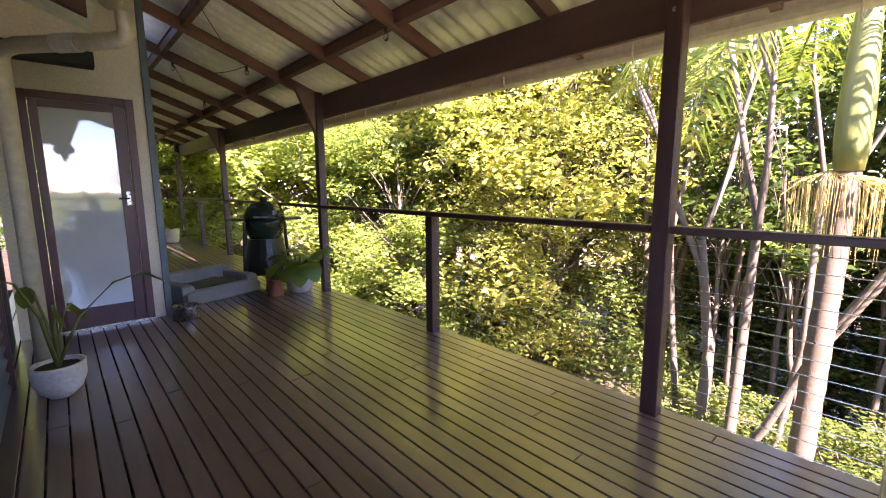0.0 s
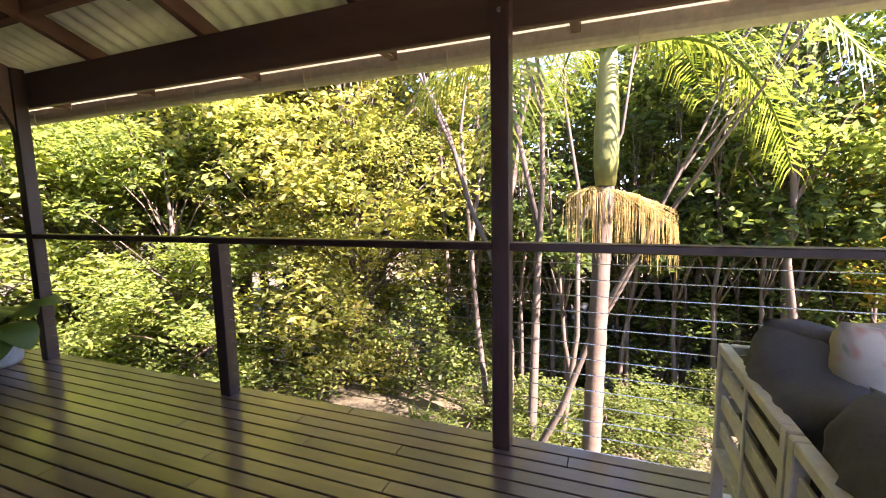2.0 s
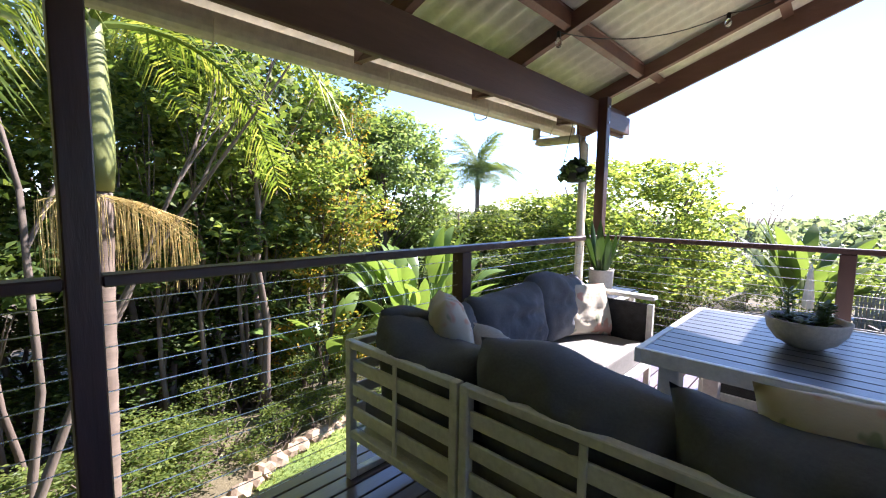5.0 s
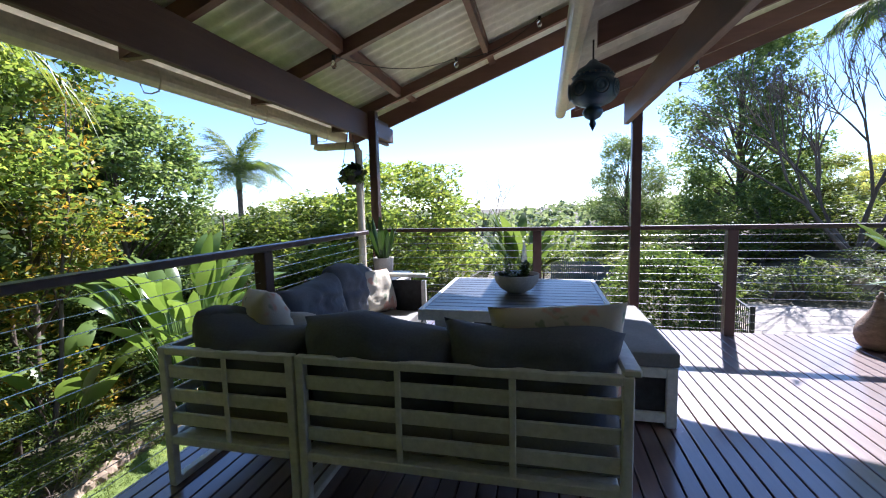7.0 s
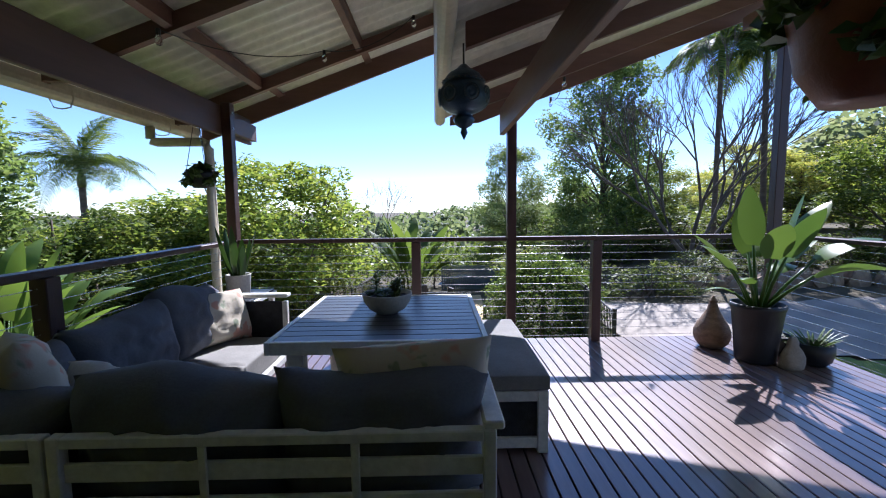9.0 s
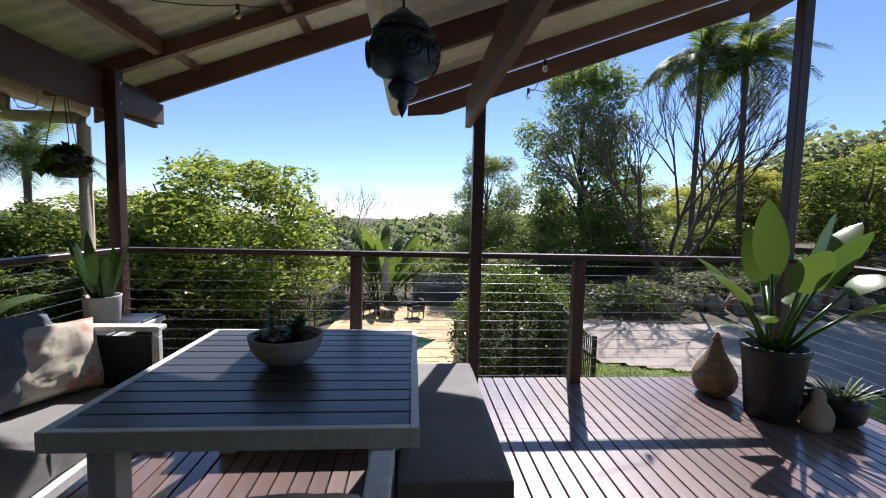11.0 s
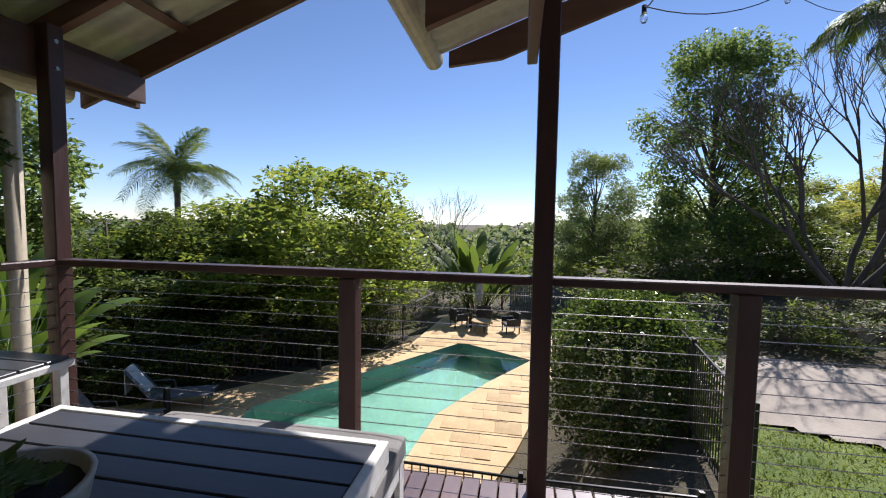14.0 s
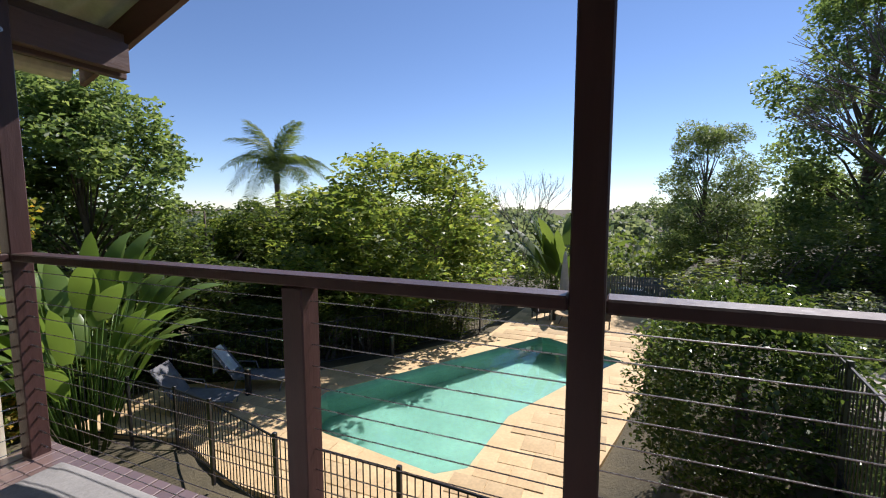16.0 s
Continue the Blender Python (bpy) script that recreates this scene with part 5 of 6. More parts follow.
def throw(m, w, mat, label, seed):
    t = thing("throw_pillow", (0, 0, 0), label, "pillow", "throw pillows")
    part("cover", throw_pillow(w, 0.18, seed, 16, w * 0.86, 0.02), mat, t, smooth=True)
    t.matrix_basis = m
    return t


FL = "cream throw pillow with faded floral print"
throw(pose(1.05, YB - 0.40, 0.41, -16, 3, 3), 0.58, M_FLORAL, FL + " leaning on the sofa", 1)
throw(pose(2.50, -0.14, 0.47, -14, 6, -42), 0.52, M_FLORAL, FL + " in the sofa corner", 2)
throw(pose(2.26, -0.30, 0.41, -30, 0, -34), 0.44, M_LINEN, "plain pale throw pillow in the sofa corner", 3)
throw(pose(2.50, -1.52, 0.41, -20, 5, -112), 0.46, M_FLORAL, FL + " on the sunny seat", 4)

# ---- table ----
TX0, TX1, TY0, TY1, TZ = 0.70, 1.89, -1.88, -0.67, 0.675
table = thing("outdoor_table", ((TX0 + TX1) / 2, (TY0 + TY1) / 2, 0), "square outdoor table with charcoal slats and white rim", "table")
hw, hd = (TX1 - TX0) / 2, (TY1 - TY0) / 2
part("rim", boxed(-hw, -hw + 0.03, -hd, hd, TZ - 0.07, TZ, 0.003), M_SOFA, table)
part("rim", boxed(hw - 0.03, hw, -hd, hd, TZ - 0.07, TZ, 0.003), M_SOFA, table)
part("rim", boxed(-hw + 0.03, hw - 0.03, -hd, -hd + 0.03, TZ - 0.07, TZ, 0.003), M_SOFA, table)
part("rim", boxed(-hw + 0.03, hw - 0.03, hd - 0.03, hd, TZ - 0.07, TZ, 0.003), M_SOFA, table)
ns = 12
pw = (2 * hd - 0.06) / ns
for k in range(ns):
    y0 = -hd + 0.03 + pw * k
    part("slat", boxed(-hw + 0.032, hw - 0.032, y0 + 0.003, y0 + pw - 0.003, TZ - 0.03, TZ - 0.003, 0.003), M_SLATTOP, table)
# near-black sheet below the slats puts shade into their gaps
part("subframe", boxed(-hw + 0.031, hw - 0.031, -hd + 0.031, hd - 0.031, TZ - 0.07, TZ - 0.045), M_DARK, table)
for sx in (-1, 1):
    for sy in (-1, 1):
        x, y = sx * (hw - 0.13), sy * (hd - 0.13)
        part("leg", boxed(x - 0.045, x + 0.045, y - 0.045, y + 0.045, 0, TZ - 0.071, 0.005), M_SOFA, table)
part("crossbar", boxed(-hw + 0.20, hw - 0.20, -0.03, 0.03, TZ - 0.13, TZ - 0.071, 0.003), M_SOFA, table)


def bench(at, w, d, label):
    t = thing("storage_bench", (*at, 0), label, "bench", "benches round the table")
    h = 0.36
    for sx in (-1, 1):
        for sy in (-1, 1):
            x, y = sx * (w / 2 - 0.03), sy * (d / 2 - 0.03)
            part("leg", boxed(x - 0.03, x + 0.03, y - 0.03, y + 0.03, 0, h, 0.004), M_SOFA, t)
    for z0, z1 in ((0.03, 0.09), (h - 0.06, h)):
        for s in (-1, 1):
            part("rail", boxed(-w / 2 + 0.061, w / 2 - 0.061, s * (d / 2 - 0.03) - 0.028, s * (d / 2 - 0.03) + 0.028, z0, z1, 0.003), M_SOFA, t)
            part("rail", boxed(s * (w / 2 - 0.03) - 0.028, s * (w / 2 - 0.03) + 0.028, -d / 2 + 0.061, d / 2 - 0.061, z0, z1, 0.003), M_SOFA, t)
    bm = bmesh.new()
    for s in (-1, 1):
        box(bm, -w / 2 + 0.061, w / 2 - 0.061, s * (d / 2 - 0.03) - 0.008, s * (d / 2 - 0.03) + 0.008, 0.091, h - 0.061)
        box(bm, s * (w / 2 - 0.03) - 0.008, s * (w / 2 - 0.03) + 0.008, -d / 2 + 0.061, d / 2 - 0.061, 0.091, h - 0.061)
    part("side_panel", bm, M_WICKER, t, "dark woven side panel")
    part("pad", soft_box(w + 0.01, d + 0.01, 0.095, 0.14, 0.004, 3), M_GREYSEAT, t, "flat grey fabric pad", smooth=True).location.z = h + 0.001
    return t


bench((0.565, -1.32), 0.40, 1.18, "low storage bench with a grey fabric pad")
bench((1.325, -2.14), 1.10, 0.38, "low bench with a charcoal pad beside the railing")

side = thing("side_table", (2.68, -2.10, 0), "white framed side table with grey slatted top", "table")
for sx in (-1, 1):
    for sy in (-1, 1):
        part("leg", boxed(sx * 0.19 - 0.022, sx * 0.19 + 0.022, sy * 0.24 - 0.022, sy * 0.24 + 0.022, 0, 0.60, 0.004), M_SOFA, side)
part("rim", boxed(-0.225, 0.225, -0.285, 0.285, 0.601, 0.635, 0.004), M_SOFA, side)
for k in range(5):
    part("slat", boxed(-0.21, 0.21, -0.275 + 0.11 * k + 0.004, -0.275 + 0.11 * (k + 1) - 0.004, 0.636, 0.65, 0.003), M_SLATTOP, side)


# ---- pots and plants ----
def pot(t, profile, mat, rim, soil_z, soil_r, label="", n=28):
    p = part("pot", lathe(profile, n), mat, t, label, smooth=True)
    part("soil", lathe([(0.0, soil_z), (soil_r * 0.7, soil_z + 0.006), (soil_r, soil_z)], 20), M_SOIL, p, "dark potting soil")


bowl = thing("succulent_bowl", (1.31, -1.30, TZ), "pale concrete bowl of succulents on the table", "potted plant")
pot(bowl, [(0.0, 0.0), (0.07, 0.0), (0.12, 0.03), (0.155, 0.08), (0.165, 0.125), (0.168, 0.135), (0.155, 0.135), (0.145, 0.10), (0.0, 0.095)], M_CONCPOT, 0.16, 0.11, 0.147)
r9 = random.Random(9)
for k in range(16):
    a, q = r9.uniform(0, 6.28), 0.11 * math.sqrt(r9.random())
    px, py = q * math.cos(a), q * math.sin(a)
    tall = k < 4
    bm = bmesh.new()
    hgt = r9.uniform(0.10, 0.17) if tall else 0.02
    tube(bm, [(px, py, 0.110), (px * 1.1, py * 1.1, 0.114 + hgt)], [0.007, 0.004], 5)
    rosette = part("rosette", bm, M_SUCC, bowl, smooth=True)
    for i in range(16 if tall else 12):
        f = i / 16 if tall else 0.6
        aa = i * 2.4
        bm = bmesh.new()
        blade(bm, (px, py, 0.114 + hgt * (0.25 + 0.75 * f)), Vector((math.cos(aa), math.sin(aa), 0.7)), 0.045, 0.022, 0.3, r9, 0.3, 3)
        part("leaf", bm, M_SUCC, rosette, smooth=True)

snake = thing("snake_plant", (2.66, -2.08, 0.651), "snake plant with upright leaves in a beige pot", "potted plant")
pot(snake, [(0.0, 0.0), (0.075, 0.0), (0.09, 0.02), (0.10, 0.17), (0.103, 0.18), (0.09, 0.18), (0.088, 0.15), (0.0, 0.145)], M_CONCPOT, 0.1, 0.158, 0.09, "beige ceramic pot")
for k in range(9):
    a = k * 2.4
    bm = bmesh.new()
    blade(bm, (0.04 * math.cos(a), 0.04 * math.sin(a), 0.16), Vector((math.cos(a) * 0.28, math.sin(a) * 0.28, 1)), r9.uniform(0.28, 0.46), 0.075, 0.05, r9, 0.35, 7)
    part("leaf", bm, M_SNAKE, snake, smooth=True)

bop = thing("potted_strelitzia", (-1.84, -2.09, 0), "bird of paradise plant in a large black pot", "potted plant")
pot(bop, [(0.0, 0.0), (0.14, 0.0), (0.155, 0.02), (0.175, 0.25), (0.198, 0.46), (0.208, 0.48), (0.21, 0.515), (0.19, 0.515), (0.182, 0.46), (0.0, 0.455)], M_BLACKPOT, 0.2, 0.47, 0.183, "large black glazed pot")
r10 = random.Random(12)
for k, (a, lean, stem, ln, wd) in enumerate(((20, 0.10, 0.50, 0.52, 0.24), (150, 0.16, 0.46, 0.50, 0.22), (185, 0.45, 0.50, 0.56, 0.26), (262, 0.30, 0.44, 0.46, 0.22), (200, 0.75, 0.42, 0.52, 0.27), (95, 0.40, 0.46, 0.50, 0.25),
                                                 (10, 0.65, 0.38, 0.42, 0.22), (330, 0.50, 0.36, 0.40, 0.20), (40, 0.90, 0.30, 0.26, 0.12), (350, 1.1, 0.18, 0.26, 0.11), (215, 1.2, 0.40, 0.46, 0.24), (165, 0.8, 0.50, 0.52, 0.26), (130, 0.95, 0.40, 0.48, 0.24), (65, 0.55, 0.48, 0.46, 0.22), (240, 0.75, 0.46, 0.50, 0.25))):
    bm = bmesh.new()
    ca, sa = math.cos(radians(a)), math.sin(radians(a))
    blade(bm, (0.05 * ca, 0.05 * sa, 0.47), Vector((ca * lean, sa * lean, 1)), ln * 1.0, wd * 0.95, 0.3 + lean * 0.9, r10, 0.16, 12, stem=stem * 1.12)
    part("leaf", bm, M_LEAF_POT, bop, smooth=True)

gourd = thing("gourd_vase", (-1.70, -2.47, 0), "brown gourd-shaped vase with banded texture", "vase")
part("body", lathe([(0.0, 0.0), (0.08, 0.0), (0.105, 0.012), (0.14, 0.05), (0.16, 0.11), (0.158, 0.165), (0.138, 0.22), (0.108, 0.27), (0.078, 0.32), (0.055, 0.365), (0.040, 0.41), (0.032, 0.44), (0.0, 0.442)], 32), M_GOURD, gourd, smooth=True)
part("stopper", lathe([(0.0, 0.443), (0.035, 0.443), (0.038, 0.452), (0.032, 0.462), (0.019, 0.478), (0.013, 0.50), (0.0, 0.506)], 20), M_GOURD, gourd, "small turned stopper", smooth=True)

lowp = thing("potted_succulent", (-2.26, -1.98, 0), "spiky grey-green succulents in a dark round pot", "potted plant")
pot(lowp, [(0.0, 0.0), (0.09, 0.0), (0.13, 0.04), (0.15, 0.12), (0.145, 0.19), (0.13, 0.19), (0.125, 0.16), (0.0, 0.155)], M_BLACKPOT, 0.14, 0.165, 0.126)
for k in range(26):
    a, ln = k * 2.4, r9.uniform(0.12, 0.24)
    bm = bmesh.new()
    blade(bm, (0.07 * math.cos(a), 0.07 * math.sin(a), 0.166), Vector((math.cos(a) * 0.9, math.sin(a) * 0.9, 1)), ln, 0.02, 0.4, r9, 0.3, 4)
    part("leaf", bm, M_SUCC, lowp)
lowq = thing("black_planter", (-2.16, -2.24, 0), "squat black planter with trailing leaves", "potted plant")
pot(lowq, [(0.0, 0.0), (0.08, 0.0), (0.12, 0.05), (0.13, 0.14), (0.12, 0.18), (0.105, 0.18), (0.10, 0.15), (0.0, 0.145)], M_BLACKPOT, 0.12, 0.155, 0.102)
for k in range(20):
    a = k * 2.4
    bm = bmesh.new()
    blade(bm, (0.05 * math.cos(a), 0.05 * math.sin(a), 0.156), Vector((math.cos(a), math.sin(a), 0.8)), 0.12, 0.04, 1.2, r9, 0.2, 4)
    part("leaf", bm, M_LEAF_D, lowq)
stat = thing("stone_ornament", (-2.01, -1.90, 0), "small weathered pale stone garden ornament", "statue")
bm = lathe([(0.0, 0.0), (0.10, 0.0), (0.105, 0.05), (0.09, 0.10), (0.075, 0.15), (0.05, 0.19), (0.048, 0.22), (0.03, 0.26), (0.0, 0.275)], 20)
for v in bm.verts:
    v.co.y *= 0.7
    v.co += Vector((noise.noise(v.co * 14), noise.noise(v.co * 14 + Vector((5, 0, 0))), 0)) * 0.014
part("body", bm, M_STONE, stat, smooth=True)

# plant in the white pot by the door
wp = thing("potted_philodendron", (0.47, 3.80, 0), "leggy philodendron in a round white pot", "potted plant")
pot(wp, [(0.0, 0.0), (0.06, 0.0), (0.11, 0.05), (0.135, 0.12), (0.138, 0.20), (0.14, 0.215), (0.122, 0.215), (0.118, 0.18), (0.0, 0.175)], M_WHITEPOT, 0.13, 0.19, 0.118, "white textured pot")
for dx, dy, h, bend_ in ((0.50, 0.12, 0.52, 0.6), (0.10, 0.15, 0.36, 0.5), (0.02, -0.02, 0.40, 0.4), (-0.20, -0.20, 0.62, 0.3), (-0.10, 0.15, 0.50, 0.2)):
    bm = bmesh.new()
    top = Vector((dx, dy, 0.19 + h))
    tube(bm, [(0, 0, 0.19), (dx * 0.25, dy * 0.25, 0.19 + h * 0.55), (dx * 0.65, dy * 0.65, 0.19 + h * 0.92), top], [0.013, 0.010, 0.007, 0.005], 6)
    part("stalk", bm, M_SHAFT, wp, "pale green stalk", smooth=True)
    bm = bmesh.new()
    blade(bm, top, Vector((dx + 0.05, dy, -0.25)), 0.17, 0.10, 0.5, r9, 0.25, 6)
    part("leaf", bm, M_LEAF_G, wp, smooth=True)

# ---- verandah north: barbecue, pots, dog bed ----
bbq = thing("kettle_barbecue", (2.62, 6.15, 0), "dark green kamado barbecue on a black cart", "barbecue")
bbq.matrix_basis = pose(2.62, 6.15, 0, 0, 0, -20) @ Matrix.Diagonal((0.84, 0.84, 1, 1))
M_CART = surface("black_cart_enamel", (0.010, 0.012, 0.011), (0.022, 0.024, 0.022), 5, 0.3, bumpy=0.1)
bbq_lid = part("lid", lathe([(0.0, 1.12), (0.09, 1.115), (0.19, 1.08), (0.27, 1.01), (0.305, 0.93), (0.31, 0.885), (0.30, 0.88), (0.0, 0.88)], 28), M_KAMADO, bbq, smooth=True)
part("bowl", lathe([(0.0, 0.52), (0.12, 0.52), (0.20, 0.58), (0.28, 0.70), (0.31, 0.82), (0.312, 0.872), (0.0, 0.872)], 28), M_KAMADO, bbq, smooth=True)
part("cap", lathe([(0.0, 1.17), (0.05, 1.17), (0.06, 1.14), (0.05, 1.12), (0.0, 1.12)], 16), M_BLACK, bbq_lid)
for s in (-1, 1):
    part("side_shelf", boxed(s * 0.42 - 0.13, s * 0.42 + 0.13, -0.18, 0.18, 0.865, 0.895, 0.006), M_BLACK, bbq)
    for q in (-1, 1):
        part("leg", tubed([(s * 0.34, q * 0.26, 0.0), (s * 0.29, q * 0.22, 0.86)], 0.022, n=8), M_BLACK, bbq)
part("lower_shelf", boxed(-0.31, 0.31, -0.24, 0.24, 0.14, 0.17, 0.005), M_BLACK, bbq)
part("cart_body", lathe([(0.0, 0.172), (0.34, 0.172), (0.345, 0.19), (0.30, 0.45), (0.26, 0.62), (0.0, 0.62)], 20), M_CART, bbq, "glossy black tapered cart body", smooth=False)
part("handle", tubed([(-0.14, -0.30, 0.93), (-0.14, -0.36, 0.92), (0.14, -0.36, 0.92), (0.14, -0.30, 0.93)], 0.012, n=8), M_STEEL, bbq_lid)

mon = thing("potted_monstera", (2.74, 5.40, 0), "monstera spilling from a white ribbed pot", "potted plant")
pot(mon, [(0.0, 0.0), (0.12, 0.0), (0.15, 0.03), (0.185, 0.30), (0.19, 0.315), (0.17, 0.315), (0.165, 0.27), (0.0, 0.265)], M_WHITEPOT, 0.18, 0.28, 0.166, "white round pot")
for k in range(13):
    a = k * 2.4 + 2.6
    bm = bmesh.new()
    blade(bm, (0, 0, 0.28), Vector((math.cos(a) * 1.0, math.sin(a) * 1.0, 0.9)), 0.24, 0.20, 1.4, r9, 0.12, 6, stem=r9.uniform(0.15, 0.34))
    part("leaf", bm, M_LEAF_BIG, mon, smooth=True)
for a, ln, st in ((248, 0.40, 0.12), (225, 0.34, 0.20), (275, 0.36, 0.16), (205, 0.32, 0.30)):
    bm = bmesh.new()
    blade(bm, (0, 0, 0.29), Vector((math.cos(radians(a)) * 1.1, math.sin(radians(a)) * 1.1, 0.55)), ln, 0.27, 2.6, r9, 0.10, 9, stem=st)
    part("leaf", bm, M_LEAF_BIG, mon, smooth=True)
tp = thing("terracotta_planter", (2.42, 5.36, 0), "small plant in a red glazed pot", "potted plant")
pot(tp, [(0.0, 0.0), (0.085, 0.0), (0.09, 0.02), (0.075, 0.12), (0.085, 0.20), (0.09, 0.205), (0.075, 0.205), (0.07, 0.17), (0.0, 0.165)], M_TERRA, 0.08, 0.175, 0.071, "red glazed pot")
for k in range(16):
    a = k * 2.4
    bm = bmesh.new()
    blade(bm, (0, 0, 0.176), Vector((math.cos(a) * 0.5, math.sin(a) * 0.5, 1)), r9.uniform(0.12, 0.24), 0.03, 0.5, r9, 0.2, 4)
    part("leaf", bm, M_LEAF_D, tp)
tp2 = copy_thing(tp, pose(2.50, 5.66, 0, 0, 0, 70))
tagged(tp2, "small plant in a red glazed pot behind the monstera")

bed = thing("dog_bed", (1.84, 6.0, 0), "grey bolstered dog bed with an olive blanket", "pet bed", rz=18)
part("base", soft_box(0.86, 0.62, 0.10, 0.2, 0.006, 3), M_DOGBED, bed, smooth=True)
for w, d, x, y, hh in ((0.92, 0.15, 0, 0.28, 0.29), (0.92, 0.13, 0, -0.30, 0.15)):
    part("bolster", soft_box(w, d, hh, 0.3, 0.008, 4), M_DOGBED, bed, smooth=True).location = (x, y, 0)
for x in (-0.40, 0.40):
    part("bolster", soft_box(0.14, 0.60, 0.22, 0.3, 0.008, 5), M_DOGBED, bed, smooth=True).location = (x, 0, 0)
part("blanket", soft_box(0.60, 0.40, 0.07, 0.3, 0.03, 8), surface("olive_blanket", (0.05, 0.06, 0.035), (0.10, 0.11, 0.07), 6, 0.95, bumpy=0.5), bed, "olive blanket", smooth=True).location = (0, 0, 0.09)
dish = thing("dog_bowl", (1.42, 5.08, 0), "stainless steel dog bowl on the deck", "bowl")
part("body", lathe([(0.0, 0.004), (0.12, 0.0), (0.125, 0.006), (0.115, 0.12), (0.122, 0.135), (0.108, 0.135), (0.098, 0.05), (0.0, 0.045)], 28), M_STEEL, dish, smooth=True)
for k, (x, y) in enumerate(((2.55, 12.2), (2.20, 12.6), (1.85, 12.3))):
    t = thing("garden_pot", (x, y, 0), "pale pot with greenery at the end of the verandah", "potted plant", "pots at the verandah end")
    pot(t, [(0.0, 0.0), (0.12, 0.0), (0.14, 0.03), (0.17, 0.33), (0.155, 0.33), (0.15, 0.29), (0.0, 0.285)], M_WHITEPOT if k != 1 else M_CONCPOT, 0.16, 0.295, 0.15)
    big_leaf_plant("leaf", (0, 0, 0.29), 9, 0.15, 0.35, 0.10, 0.8, "", "", 200 + k, 0.7, M_LEAF_G, 0.03, parent=t)


# ---- hanging things ----
def hanging_pot(at, r0, h, z_hook, mat, label, seed, n=40, ln=0.16):
    t = thing("hanging_pot", at, label, "hanging plant")
    pot(t, [(0.0, 0.0), (r0 * 0.55, 0.0), (r0 * 0.85, h * 0.3), (r0, h * 0.8), (r0 * 1.03, h), (r0 * 0.92, h), (r0 * 0.88, h * 0.85), (0.0, h * 0.84)], mat, r0, h * 0.86, r0 * 0.88)
    for k in range(3):
        a = k * 2.094 + 0.4
        part("hanger", tubed([(r0 * math.cos(a), r0 * math.sin(a), h), (0, 0, z_hook - at[2])], 0.003, n=4), M_BLACK, t)
    r = random.Random(seed)
    cl = [(0, 0, h + 0.03, r0 * 0.75)] + [(r0 * 0.95 * math.cos(a), r0 * 0.95 * math.sin(a), h * (0.9 - 0.5 * (i % 2)), r0 * 0.45) for i, a in enumerate(np.linspace(0, 6.28, 8)[:-1])]
    o = new("foliage", leaf_mesh("foliage", clump_points(cl, n * 400, seed, 0.2), ln * 0.45, M_SUCC, aspect=0.6, seed=seed))
    o.parent = t
    return t


hanging_pot((3.12, -2.44, 1.58), 0.11, 0.14, 2.30, M_BLACKPOT, "dark hanging pot of trailing succulents by the downpipe", 61)
hanging_pot((0.06, 0.60, 1.58), 0.15, 0.24, 2.55, M_TERRA, "brown hanging pot with trailing leaves", 62, 30, 0.14)
hanging_pot((2.70, 13.0, 1.62), 0.14, 0.14, 2.5, M_BLACKPOT, "dark hanging pot at the verandah end", 63, 20)

lant = thing("hanging_lantern", (0.79, -1.26, 1.80), "blue-grey pierced metal lantern hanging from the eaves", "lantern")
part("finial", lathe([(0.0, 0.0), (0.010, 0.02), (0.024, 0.05), (0.016, 0.075), (0.05, 0.095), (0.068, 0.125), (0.06, 0.15), (0.045, 0.162), (0.085, 0.175)], 28), M_LANTERN, lant, smooth=True)
part("bowl", lathe([(0.085, 0.175), (0.125, 0.195), (0.15, 0.23), (0.158, 0.27), (0.152, 0.31), (0.13, 0.345), (0.11, 0.36)], 36), M_LANTERN, lant, smooth=True)
part("rim", lathe([(0.108, 0.356), (0.132, 0.352), (0.136, 0.364), (0.128, 0.372), (0.108, 0.372)], 36), M_LANTERN, lant, smooth=True)
part("cap", lathe([(0.12, 0.373), (0.118, 0.385), (0.10, 0.41), (0.05, 0.44), (0.02, 0.47), (0.0, 0.475)], 28), M_LANTERN, lant, smooth=True)
for k in range(7):
    a = 2 * math.pi * k / 7 + 0.9
    m = Matrix.Translation((0.153 * math.cos(a), 0.153 * math.sin(a), 0.268)) @ Vector((math.cos(a), math.sin(a), -0.05)).to_track_quat("Z", "Y").to_matrix().to_4x4()
    disc = part("medallion", lathe([(0.0, 0.010), (0.012, 0.010), (0.014, 0.004), (0.026, 0.004), (0.028, 0.009), (0.034, 0.009), (0.036, 0.003), (0.050, 0.001), (0.053, 0.005), (0.058, -0.004)], 28), M_LANTERN, lant, "round embossed medallion", smooth=True)
    disc.matrix_basis = m
    bm = bmesh.new()
    for j in range(18):
        b = 2 * math.pi * j / 18
        tube(bm, [(0.043 * math.cos(b), 0.043 * math.sin(b), 0.0), (0.043 * math.cos(b), 0.043 * math.sin(b), 0.007)], 0.0035, 6)
    part("studs", bm, M_STEEL, disc, "ring of small bright studs")
for j in range(24):
    b = 2 * math.pi * j / 24
    part("rim_bead", lathe([(0.0, -0.006), (0.005, -0.003), (0.005, 0.003), (0.0, 0.006)], 8), M_STEEL, lant).location = (0.136 * math.cos(b), 0.136 * math.sin(b), 0.362)
part("chain", tubed([(0, 0, 0.47), (0, 0, 0.60)], 0.006, n=6), M_BLACK, lant)


